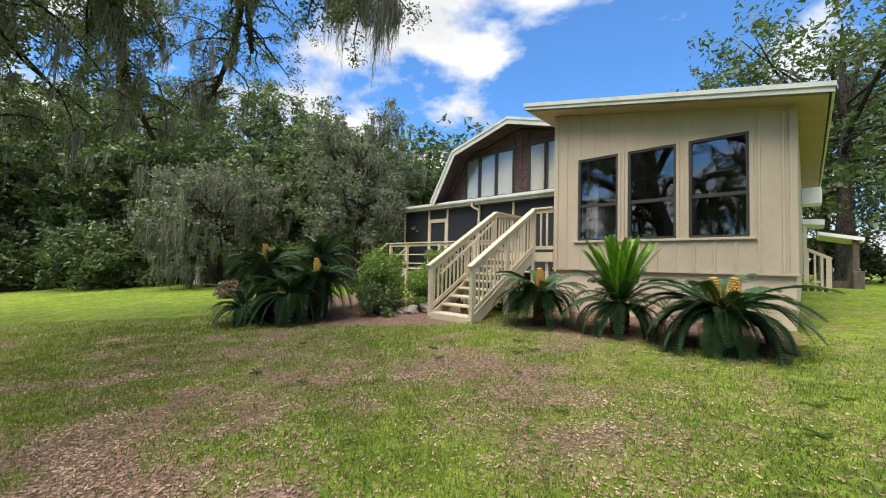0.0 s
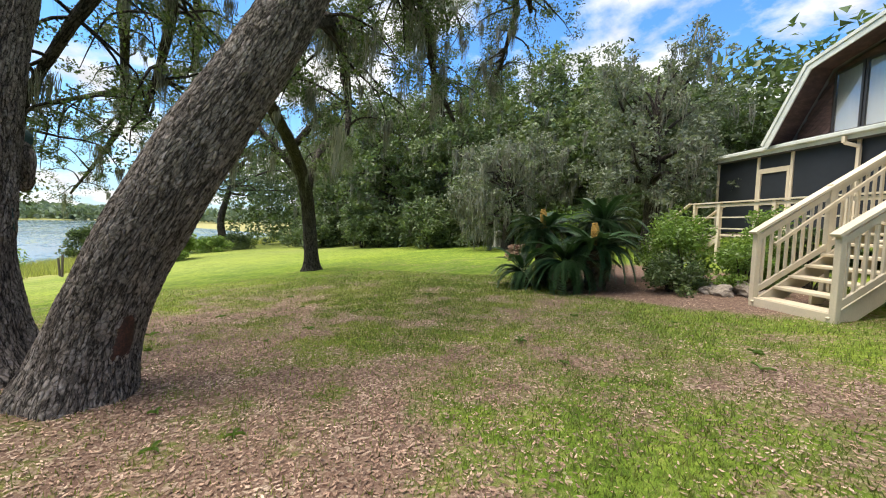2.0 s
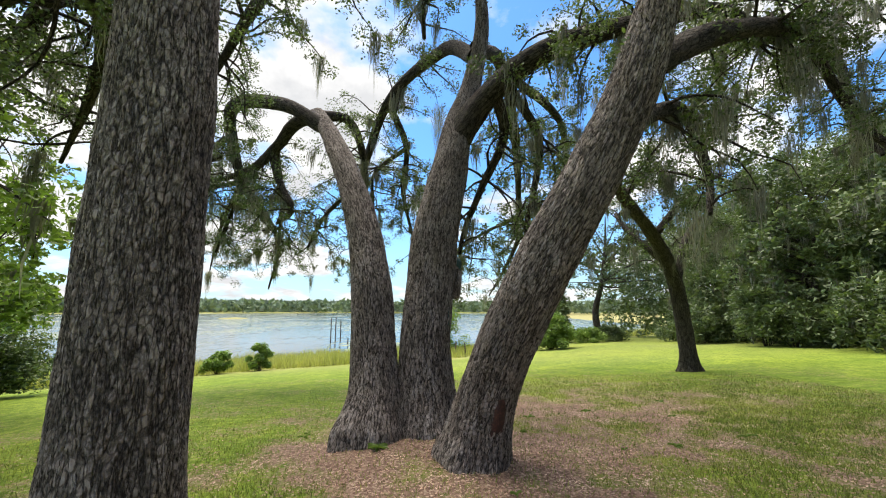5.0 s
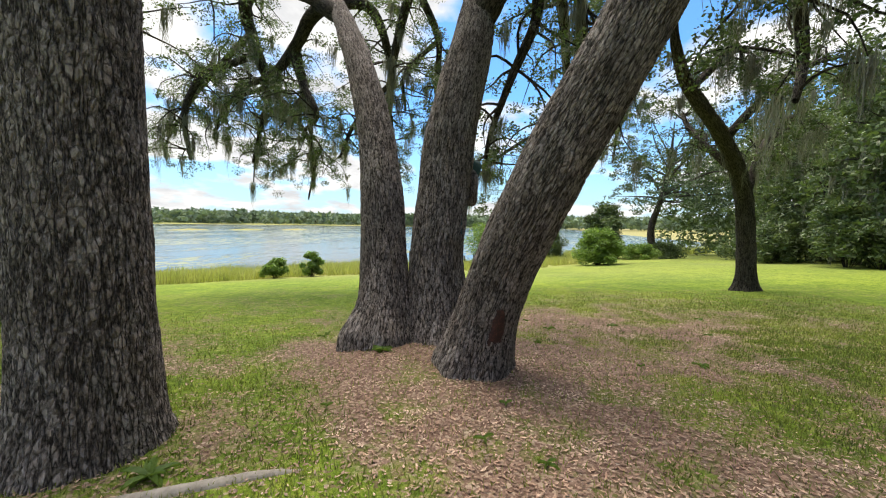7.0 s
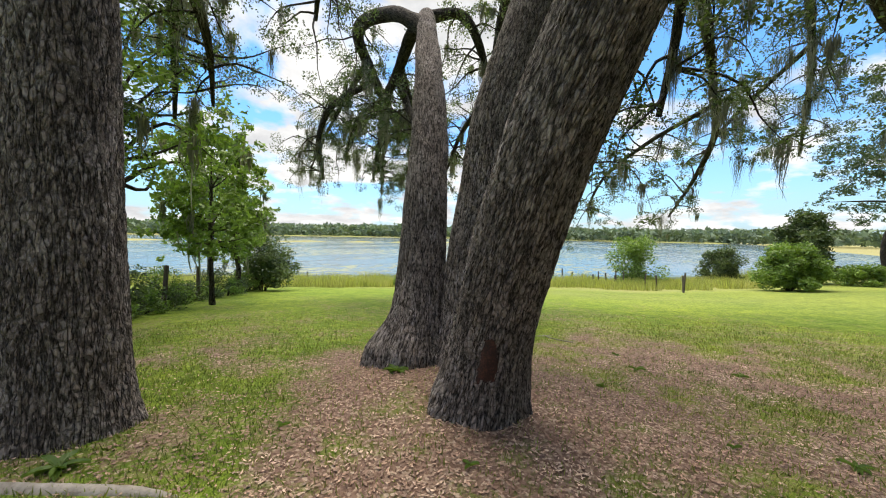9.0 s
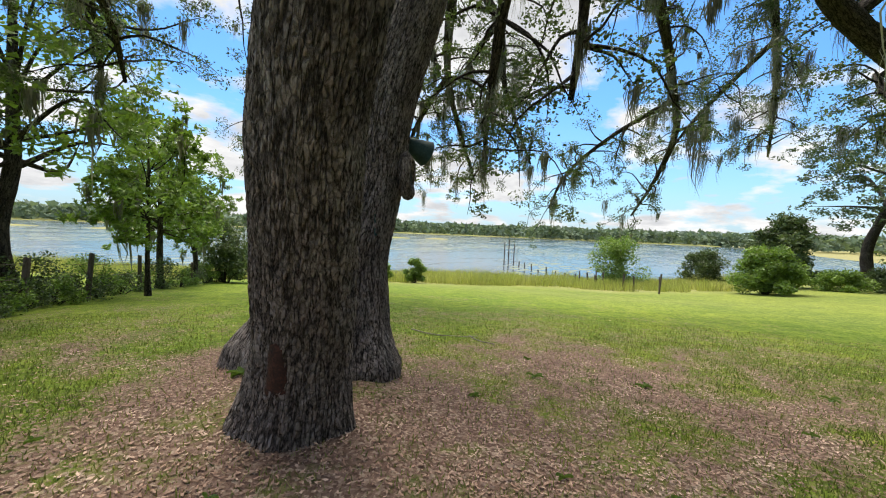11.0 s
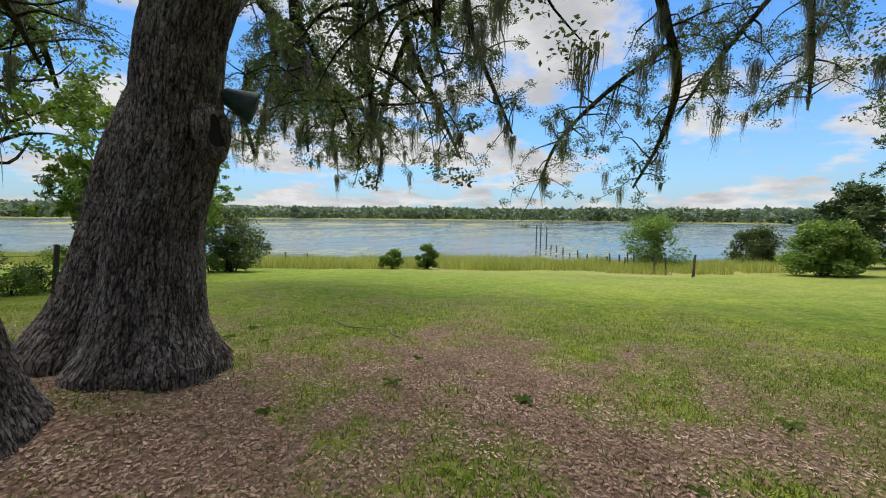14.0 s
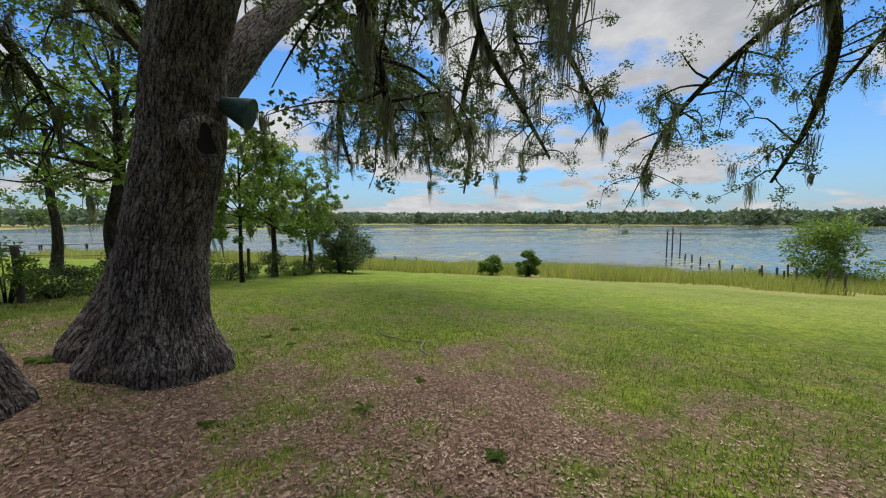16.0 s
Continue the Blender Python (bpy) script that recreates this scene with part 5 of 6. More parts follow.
# dense undergrowth at the foot of the woods
for k in range(19):
    x = -39 + k * 1.95
    y = 23.5 + 3.0 * math.sin(k * 1.7) + max(0, (x + 25) * 0.12) - max(0, (-34 - x) * 0.25)
    shrub(x, y, 2.6 + 1.2 * math.sin(k * 2.3) ** 2, 4.4, "dense dark undergrowth below the woods", M_WOOD_LEAF, 0.19, 34, 140, seed=60 + k, name="undergrowth_shrub")
# shoreline bushes, pine
shrub(-25.6, -12.4, 1.75, 1.6, "round green bush by the shore", M_BRIGHT, 0.12, 26, 200, seed=90)
shrub(-23.8, -14.1, 1.3, 1.7, "low green bush by the shore", M_BRIGHT, 0.12, 26, 200, seed=91)
shrub(-43, -1.0, 4.6, 5.0, "pale green willow bush on the shore", M_BRIGHT, 0.17, 44, 180, seed=92)
shrub(-50, 6.5, 3.6, 4.4, "round dark bush on the shore", M_OAK, 0.17, 40, 200, seed=93)
shrub(-36, 9.0, 3.1, 3.8, "large rounded green bush on the lawn edge", M_BRIGHT, 0.16, 56, 240, seed=94)
shrub(-46, 11.6, 6.2, 4.6, "tall dark shore thicket", M_WOOD_LEAF, 0.2, 56, 220, seed=95)
shrub(-42.2, 14.4, 1.4, 3.2, "mixed green shrubs by the marsh", M_BRIGHT, 0.14, 32, 180, seed=96)
shrub(-44, 17.4, 1.5, 3.2, "mixed green shrubs by the marsh", M_OAK, 0.14, 32, 180, seed=97)
tree(-50, 18.4, 17, 13, 0.38, "tall pine by the marsh with tiered boughs", M_PINE, 0.2, 64, 240, 0, lean=(0.5, 1.0), seed=98, name="pine_tree", low=0.35, crown_flat=0.4)
# the fence-line trees on the lake side
for k, (x, y, tall, w, r) in enumerate(((-8.1, -10.0, 5.6, 3.0, 0.06), (-9.9, -13.6, 6.0, 3.8, 0.11), (-11.9, -15.4, 5.6, 3.4, 0.10), (-5.0, -8.3, 7.5, 5.0, 0.16), (-2.2, -16, 8, 6, 0.16), (2, -13, 9, 7, 0.2))):
    tree(x, y, tall, w, r, "slender bright-leaved tree on the fence line", M_BRIGHT, 0.12, 50, 140, 0.1, 0.6, seed=110 + k, name="fence_line_tree", low=0.35)
shrub(-14.4, -17.0, 3.6, 3.6, "dark cedar bush at the fence corner", M_WOOD_LEAF, 0.12, 44, 220, seed=120)
# the depth of the woods behind the first trees
cen = np.stack([rng.uniform(-62, 4, 9000), rng.uniform(33, 52, 9000), np.zeros(9000)], 1)
cen[:, 1] -= np.clip((-30 - cen[:, 0]) * 0.4, 0, 12)
cen[:, 2] = height(cen[:, 0], cen[:, 1]) + rng.uniform(0, 1, 9000) ** 0.8 * (9 + 7 * fbm(cen[:, 0] / 7, cen[:, 1] / 7, 41))
v, f = leaf_arrays(clump_points(cen, np.full(9000, 1.0), 6), 0.56, droop=0.0, far=True)
tagged(raw_mesh("deep_woods", v, f, M_WOOD_LEAF), "dark dense woodland behind the lawn", "woods", kind="stuff")
# far forest across the lake, its haze carried by the leaf colour
n = 5200
a = rng.uniform(math.radians(70), math.radians(290), n)
r = rng.uniform(470, 640, n)
fx, fy = -5 + r * np.cos(a), r * np.sin(a)
top = 9 + 6 * fbm(fx / 40, fy / 40, 31) + 3 * rng.uniform(0, 1, n)
cen = np.stack([fx, fy, LAKE + 0.8 + 0 * fx], 1)
cen = np.repeat(cen, 10, 0)
h = rng.uniform(0.05, 1, len(cen))
cen = cen + np.stack([rng.normal(size=len(cen)) * 2.6, rng.normal(size=len(cen)) * 2.6, h * np.repeat(top, 10)], 1)
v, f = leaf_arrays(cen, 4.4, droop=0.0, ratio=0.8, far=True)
tagged(raw_mesh("far_forest", v, f, M_FAR_HAZED), "green forest along the far shore, haze painted into its leaves", "forest", kind="stuff")


# ---- oak details: scar, hollow, hood, burls ----
def patch_on(line, t, ang, w, h, material, name, label, lift=0.012, hollow=0.0, parent=None, seed=0.0):
    """A worn patch that hugs a stem: t along its line, ang round it, w by h in metres."""
    pts = smooth_line(line, 0.05)
    k = int(t * (len(pts) - 1))
    c, r = pts[k, :3], pts[k, 3]
    d = pts[min(k + 2, len(pts) - 1), :3] - pts[max(k - 2, 0), :3]
    d /= np.linalg.norm(d)
    out = np.array((math.cos(ang), math.sin(ang), 0.0))
    out = out - d * (out @ d)
    out /= np.linalg.norm(out)
    side = np.cross(d, out)
    vs, fs = [], []
    rings, seg = 7, 28
    for q in range(rings + 1):
        for s in range(seg):
            a = s * 2 * math.pi / seg
            k2 = q / rings * (1 + 0.16 * math.sin(3 * a + seed) + 0.1 * math.sin(5 * a + 1 + seed))
            sx, sy = math.cos(a) * k2 * w / 2, math.sin(a) * k2 * h / 2
            th = sx / r
            deep = hollow * max(0.0, 1 - (q / rings) ** 2)
            vs.append(c + d * sy + (out * math.cos(th) + side * math.sin(th)) * (r + lift * (1 - 0.9 * (q / rings) ** 3) - deep))
    for q in range(rings):
        for s in range(seg):
            fs.append((q * seg + s, q * seg + (s + 1) % seg, (q + 1) * seg + (s + 1) % seg, (q + 1) * seg + s))
    return tagged(raw_mesh(name, vs, fs, material, parent, True), label)


patch_on(LEAN_T, 0.122, 0.42, 0.21, 0.74, M_SCAR, "scar", "dark red weeping bark scar", 0.035, parent=oak, seed=2.0)
# hollow with a rolled lip on the middle stem; no cavity, its shade is a near-black disc
HOLE_C, HOLE_OUT = np.array((-6.415, 0.94, 2.05)), np.array((-0.4, 0.9, 0.08))
HOLE_OUT = HOLE_OUT / np.linalg.norm(HOLE_OUT)
sidev = np.cross((0, 0, 1), HOLE_OUT)
sidev /= np.linalg.norm(sidev)
upv = np.cross(HOLE_OUT, sidev)
vs, fs = [], []
for q in range(40):
    a = q * 2 * math.pi / 40
    ring = sidev * math.cos(a) * 0.135 + upv * math.sin(a) * 0.21
    unit = ring / np.linalg.norm(ring)
    for s in range(10):
        b = s * 2 * math.pi / 10
        w = 0.08 * (1 + 0.2 * math.sin(3 * a))
        vs.append(HOLE_C + ring + unit * w * math.cos(b) + HOLE_OUT * w * math.sin(b) * 0.9)
for q in range(40):
    for s in range(10):
        fs.append((q * 10 + s, q * 10 + (s + 1) % 10, (q + 1) % 40 * 10 + (s + 1) % 10, (q + 1) % 40 * 10 + s))
va = np.array(vs)
crack, own = cells(va / np.array((0.05, 0.05, 0.09)))
raw_mesh("hollow_lip", va, fs, M_BARK, oak, True, (("along", "FLOAT_VECTOR", va), ("crack", "FLOAT", crack)))
vs = [HOLE_C + (sidev * math.cos(a) * 0.13 + upv * math.sin(a) * 0.205) * (1 - k / 4) + HOLE_OUT * 0.045 for k in range(5) for a in np.arange(24) * 2 * math.pi / 24]
fs = [(k * 24 + s, k * 24 + (s + 1) % 24, (k + 1) * 24 + (s + 1) % 24, (k + 1) * 24 + s) for k in range(4) for s in range(24)]
tagged(raw_mesh("hollow", vs, fs, M_HOLLOW_SHADE, oak, True), "knothole with its inner darkness painted on a flat disc")
# green metal hood fixed above the hollow
bm = bmesh.new()
bmesh.ops.create_cone(bm, cap_ends=True, segments=28, radius1=0.17, radius2=0.075, depth=0.3)
bmesh.ops.bevel(bm, geom=[e for e in bm.edges if e.calc_length() < 0.06], offset=0.01, segments=1, affect="EDGES")
hood = thing("floodlight", "green metal hooded lamp fixed to the oak trunk", "lamp", look((-6.72, 0.86, 2.42), (-7.9, 1.45, 1.95)) @ pose(0, 0, 0))
part("hood", bm, M_BELL, hood)
bm = bmesh.new()
bar(bm, (0.0, 0.0, 0.1), (0.12, -0.05, 0.3), 0.05, 0.05)
part("bracket", bm, M_BELL, hood)


bm = boxed(-0.06, -0.008, -0.2, 0.06, 0.008, 0.2, bevel=0.004)
plate = part("metal_plate", bm, M_BELL)
plate.matrix_world = look((-6.02, 0.86, 1.52), (-5.9, 3.0, 1.6)) @ pose(0, 0, 0, 90, 0, 0)
tagged(plate, "small dull green metal plate nailed to the oak", "plate")
# fallen pale branch at the foot of the front oak, thin sticks on the lawn
log = thing("fallen_branch", "pale weathered fallen branch on the leaf litter", "branch")
limb("branch", [(-1.7, -1.1, -0.08, 0.05), (-1.93, -0.74, -0.09, 0.055), (-2.2, -0.35, -0.1, 0.05), (-2.5, 0.08, -0.12, 0.035), (-2.62, 0.3, -0.14, 0.015)], M_STICK, log, seg=12, step=0.05, plates=0.03, depth=0.004, gnarl=0.15)
for k, pts in enumerate(([(-9.0, -0.75), (-8.9, -0.2), (-9.1, 0.3), (-9.38, 0.55)], [(-9.3, 0.4), (-9.0, 0.75), (-8.9, 1.1)])):
    st = thing("fallen_stick", "thin grey stick lying on the lawn", "stick")
    limb("stick", [(x, y, ground_at(x, y) + 0.015, 0.012 - 0.002 * q) for q, (x, y) in enumerate(pts)], M_STICK, st, seg=8, step=0.05, plates=0.03, depth=0.002, gnarl=0.2)


def weed(x, y, n, leaf, seed, label="broad-leaved green weed in the litter"):
    """A low rosette of broad leaves."""
    r = random.Random(seed)
    w = thing("weed", label, "weed", pose(x, y, ground_at(x, y)), "lawn weeds")
    for k in range(n):
        bm = bmesh.new()
        l, wd = leaf * r.uniform(0.7, 1.2), leaf * r.uniform(0.28, 0.4)
        rows = [[bm.verts.new((l * t, s * wd * 0.5 * math.sin(math.pi * min(0.97, 0.08 + t * 0.9)) ** 0.8, l * (0.55 * t - 0.45 * t * t) + abs(s) * 0.02)) for s in (-1, 0, 1)] for t in (0, 0.25, 0.5, 0.75, 1.0)]
        for a, b in zip(rows, rows[1:]):
            for q in (0, 1):
                bm.faces.new((a[q], a[q + 1], b[q + 1], b[q]))
        ob = part("leaf", bm, M_BRIGHT, w)
        ob.matrix_local = pose(0, 0, 0.005, 0, r.uniform(-14, 12), k * 137.5 + r.uniform(-20, 20))


wr = random.Random(9)
weed(-2.3, -0.52, 14, 0.14, 1, "leafy green sapling at the foot of the oak")
weed(-5.0, 0.0, 16, 0.13, 2, "bright green sprouts between the oak stems")
for k in range(46):
    x, y = wr.uniform(-9, 4), wr.uniform(-1.5, 7.5)
    if not (math.hypot(x + 4.9, y - 0.8) < 1.1 or math.hypot(x + 2.5, y + 1.2) < 0.6 or math.hypot(x + 6, y - 0.4) < 0.8 or x * 0.688 + y * 0.725 > 6):
        weed(x, y, wr.randint(3, 8), wr.uniform(0.06, 0.13), 10 + k)


# ---- cycads ----
def frond_mesh(name, length, arch, material, pairs=46, leaf=0.155, seed=1):
    """One arching frond along +x: a rib with two rows of narrow leaflets."""
    r = np.random.default_rng(seed)
    t = np.linspace(0, 1, pairs)
    x = length * (t - 0.22 * arch * t ** 2)
    z = length * (0.75 * t - (0.45 + 0.75 * arch) * t ** 2) * 0.8
    vs, fs = [], []
    for k in range(pairs):
        p = np.array((x[k], 0, z[k]))
        w = 0.012 * (1 - 0.8 * t[k])
        vs += [p + (0, w, 0), p + (0, 0, w), p + (0, -w, 0)]
        if k:
            b = 3 * k
            fs += [(b - 3, b - 2, b + 1, b), (b - 2, b - 1, b + 2, b + 1)]
    for k in range(4, pairs):
        p = np.array((x[k], 0, z[k]))
        l = leaf * math.sin(math.pi * min(1.0, 0.12 + 0.86 * t[k])) ** 0.5 * length * r.uniform(0.85, 1.1)
        for s in (-1, 1):
            d = np.array((0.55, s * 0.78, 0.28 - 0.25 * arch)) if arch > 0 else np.array((0.85, s * 0.5, 0.15))
            d /= np.linalg.norm(d)
            q = p + d * l
            q[2] -= 0.16 * l
            m = p + d * l * 0.55
            n = np.array((0.0145, -s * 0.005, 0.0))
            b = len(vs)
            vs += [p - n * 0.8, p + n * 0.8, m + n, q, m - n]
            fs += [(b, b + 1, b + 2, b + 4), (b + 4, b + 2, b + 3, b + 3)]
    me = bpy.data.meshes.new(name)
    me.from_pydata([tuple(v) for v in vs], [], [tuple(dict.fromkeys(f)) for f in fs])
    me.materials.append(material)
    return me


FRONDS = {(c, k): frond_mesh("frond", 1.0, a, m, seed=k) for c, m in (("old", M_CYCAD), ("new", M_CYCAD_NEW)) for k, a in enumerate((0.35, 0.75, 1.1, -0.15))}


def cycad(x, y, trunk_h, trunk_r, reach, fronds, fresh=0, cones=0, label="", seed=1, lean=(0, 0)):
    r = np.random.default_rng(seed)
    c = thing("cycad", label, "cycad", pose(x, y, ground_at(x, y)), group="cycads")
    bm = bmesh.new()
    rings, seg = 14, 16
    grid = []
    for q in range(rings + 1):
        h = q / rings
        row = []
        for s in range(seg):
            a = s * 2 * math.pi / seg + (q % 2) * math.pi / seg
            rad = trunk_r * (0.9 + 0.25 * math.sin(h * 2.6)) * (1 + 0.13 * ((q + s) % 2)) * (1 if q < rings else 0.4)
            row.append(bm.verts.new((math.cos(a) * rad + lean[0] * h, math.sin(a) * rad + lean[1] * h, -0.1 + (trunk_h + 0.1) * h)))
        grid.append(row)
    for q in range(rings):
        for s in range(seg):
            bm.faces.new((grid[q][s], grid[q][(s + 1) % seg], grid[q + 1][(s + 1) % seg], grid[q + 1][s]))
    bm.faces.new(grid[-1])
    part("trunk", bm, M_CYCAD_TRUNK, c, "shaggy dark trunk")
    for k in range(fronds + fresh):
        new_one = k >= fronds
        f = k / max(1, fronds)
        kind = 3 if new_one else (2 if f < 0.45 else 1 if f < 0.8 else 0)
        ob = new("frond", FRONDS[("new" if new_one else "old", kind)])
        ob.parent = c
        tilt = r.uniform(-70, -38) if new_one else (r.uniform(8, 28) if f < 0.4 else r.uniform(-14, 10) if f < 0.75 else r.uniform(-24, -8) if cones else r.uniform(-42, -18))
        size = reach * r.uniform(0.85, 1.1) * (0.95 if new_one else 1)
        ob.matrix_local = pose(lean[0], lean[1], trunk_h + 0.02, 0, 0, k * 137.5 + r.uniform(-12, 12)) @ pose(0.06, 0, 0, r.uniform(-14, 14), tilt, 0) @ Matrix.Scale(size, 4)
        if new_one:
            tagged(ob, "bright new upright frond")
    for k in range(cones):
        bm = bmesh.new()
        hgt = 0.5
        for q in range(13):
            rad = 0.075 * math.sin(math.pi * (0.12 + 0.83 * q / 13)) ** 0.7
            for s in range(9):
                a = (s + 0.5 * (q % 2)) * 2 * math.pi / 9
                p = Vector((math.cos(a) * rad, math.sin(a) * rad, hgt * q / 13))
                m = Matrix.Translation(p) @ Matrix.Diagonal((0.026, 0.026, 0.024, 1))
                bmesh.ops.create_icosphere(bm, subdivisions=1, radius=1, matrix=m)
        cone = part("cone", bm, M_CONE, c, "upright orange-brown cone")
        cone.matrix_local = pose(lean[0] + 0.12 * (k - (cones - 1) / 2) * 2, lean[1] - 0.05, trunk_h + 0.06, 4, 5 * (k * 2 - 1), 0)
    return c


cycad(2.05, 8.05, 0.62, 0.115, 1.1, 44, 0, 1, "mature cycad with arching dark fronds beside the steps", 3)
cycad(3.2, 6.95, 0.5, 0.13, 1.1, 34, 40, 0, "cycad with a burst of bright new upright fronds", 4)
cycad(4.15, 5.75, 0.5, 0.13, 1.25, 60, 0, 2, "spreading cycad with two orange cones and drooping fronds", 5)
cycad(-3.6, 9.2, 0.6, 0.2, 1.15, 46, 0, 0, "large dark cycad at the front of the island bed", 6)
cycad(-4.5, 9.9, 1.35, 0.2, 1.1, 48, 0, 1, "tall cycad with an orange cone crowding the island bed", 7)
cycad(-3.05, 9.5, 0.95, 0.2, 1.1, 46, 0, 1, "cycad with an orange cone and arching fronds", 8)
cycad(-3.4, 10.8, 1.45, 0.2, 1.1, 48, 0, 0, "tallest cycad at the back of the bed", 9)
cycad(-4.7, 9.2, 0.35, 0.18, 0.95, 30, 0, 0, "low cycad at the edge of the bed", 10)

# shrubs of the island bed
for k, (x, y, h, w, m, lab) in enumerate(((-1.55, 10.6, 1.5, 1.5, M_BRIGHT, "leafy green bed shrub beside the steps"), (-0.5, 10.4, 1.0, 1.3, M_BRIGHT, "low pale green bed shrub"), (-2.0, 11.6, 1.7, 1.7, M_BRIGHT, "dense green shrub before the deck"),
                                        (-0.2, 11.8, 1.6, 1.5, M_BRIGHT, "bright green shrub below the deck rail"), (-1.6, 9.9, 0.7, 1.2, M_OAK, "low green ground shrub"), (0.5, 11.2, 1.2, 1.2, M_OAK, "green shrub beside the stairs"),
                                        (-5.6, 14.2, 2.0, 2.6, M_BRIGHT, "yellow-green shrub behind the cycads"), (-8.2, 15.0, 0.6, 1.0, M_LITTER, "bronze-leaved bromeliad clump on the lawn"), (1.6, 9.9, 0.5, 0.9, M_OAK, "small plants under the landing"))):
    shrub(x, y, h, w, lab, m, 0.075, 30, 130, seed=200 + k, name="bed_shrub")


def rock(x, y, s, seed):
    r = random.Random(seed)
    bm = bmesh.new()
    bmesh.ops.create_icosphere(bm, subdivisions=3, radius=1)
    off = Vector((r.uniform(0, 50), r.uniform(0, 50), 0))
    for v in bm.verts:
        v.co *= 1 + 0.45 * noise.noise(v.co * 1.3 + off) + 0.16 * noise.noise(v.co * 4 + off)
        v.co = Vector((v.co.x * s, v.co.y * s * 0.8, v.co.z * s * 0.7))
    ob = part("rock", bm, M_ROCK)
    ob.matrix_world = pose(x, y, ground_at(x, y) + s * 0.3, 0, 0, r.uniform(0, 360))
    tagged(ob, "weathered limestone rock in the garden bed", "rock", "bed rocks")


for k, (x, y, s) in enumerate(((-0.75, 9.85, 0.2), (-0.4, 10.1, 0.26), (-0.15, 9.8, 0.14), (-1.05, 10.0, 0.14), (-0.6, 10.3, 0.26), (-0.95, 10.2, 0.18))):
    rock(x, y, s, k)

# bleached stump at the woods' edge
bm = bmesh.new()
seg = 20
rows = [[bm.verts.new((math.cos(a) * r * (1 + 0.1 * math.sin(4 * a)), math.sin(a) * r * (1 + 0.1 * math.sin(3 * a)), z + (0.05 * math.sin(3 * a) if z > 0.9 else 0))) for a in (s * 2 * math.pi / seg for s in range(seg))] for r, z in ((0.5, -0.1), (0.4, 0.1), (0.34, 0.5), (0.33, 1.05), (0.28, 1.08))]
for a, b in zip(rows, rows[1:]):
    for s in range(seg):
        bm.faces.new((a[s], a[(s + 1) % seg], b[(s + 1) % seg], b[s]))
bm.faces.new(rows[-1])
stump = part("tree_stump", bm, M_STUMP)
stump.matrix_world = pose(-14.6, 23.4, ground_at(-14.6, 23.4))
tagged(stump, "pale bleached tree stump on the lawn", "stump")


# ---- lake-side fence, posts, reeds ----
def post(x, y, tall, r, label, group, lean=(0, 0)):
    bm = bmesh.new()
    bmesh.ops.create_cone(bm, cap_ends=True, segments=9, radius1=r, radius2=r * 0.85, depth=tall + 0.4)
    for v in bm.verts:
        v.co.x += 0.1 * r * math.sin(v.co.y * 90)
        if v.co.z > 0:
            v.co.z += 0.25 * r * math.sin(v.co.x * 60)
    ob = part("fence_post", bm, M_POST)
    ob.matrix_world = pose(x, y, max(ground_at(x, y), LAKE - 0.8) + tall / 2 - 0.2, lean[0], lean[1], 0)
    return tagged(ob, label, "post", group)


prng = random.Random(5)
for k in range(9):
    t = k / 8
    post(-40.2 + 8.6 * t, -3.8 + 6.8 * t + (0.8 if k % 3 == 1 else 0), 1.15 + prng.uniform(-0.1, 0.35), 0.065, "short weathered fence post on the lower lawn", "lawn posts", (prng.uniform(-4, 4), prng.uniform(-4, 4)))
for x, y, tall in ((-59.5, -19.2, 4.3), (-59.0, -18.3, 4.6), (-60.5, -18.0, 4.0)):
    post(x, y, tall, 0.09, "tall thin mooring post standing in the lake", "lake posts")
for k in range(9):
    post(-56 + 1.7 * k, -15.5 + 1.5 * k, 1.2 + prng.uniform(-0.2, 0.5), 0.09, "old post in the shore reeds", "shore posts", (prng.uniform(-5, 5), prng.uniform(-5, 5)))

FENCE = [(-3.6, -5.6), (-5.0, -7.6), (-6.6, -9.6), (-8.6, -11.9), (-11.5, -14.6), (-14.4, -17.6), (-18.2, -21.4), (-22, -24.6), (-26, -27.6)]
wire = []
for k, (x, y) in enumerate(FENCE):
    post(x, y, 1.15 + prng.uniform(-0.1, 0.15), 0.07, "rough wooden wire-fence post", "wire fence posts", (prng.uniform(-6, 6), prng.uniform(-6, 6)))
for z in (0.35, 0.65, 0.95):
    for (x0, y0), (x1, y1) in zip(FENCE, FENCE[1:]):
        wire.append(limb_arrays([(x0, y0, ground_at(x0, y0) + z, 0.006), ((x0 + x1) / 2, (y0 + y1) / 2, (ground_at(x0, y0) + ground_at(x1, y1)) / 2 + z - 0.03, 0.006), (x1, y1, ground_at(x1, y1) + z, 0.006)], seg=4, step=1.0, depth=0.0))
v, f, al, cr = joined(wire)
tagged(raw_mesh("fence_wire", v, f, M_POST), "thin rusty fence wire strung between posts", "wire")
# tangled growth along the fence
for k in range(14):
    t = k / 13 * 5
    i0 = min(int(t), 4)
    x = FENCE[i0][0] + (FENCE[i0 + 1][0] - FENCE[i0][0]) * (t - i0)
    y = FENCE[i0][1] + (FENCE[i0 + 1][1] - FENCE[i0][1]) * (t - i0)
    shrub(x + 0.2, y, 0.7 + 0.5 * (k % 3 == 0), 1.4, "weedy vines tangled along the wire fence", M_OAK if k % 2 else M_BRIGHT, 0.07, 22, 90, seed=300 + k, name="fence_vines")


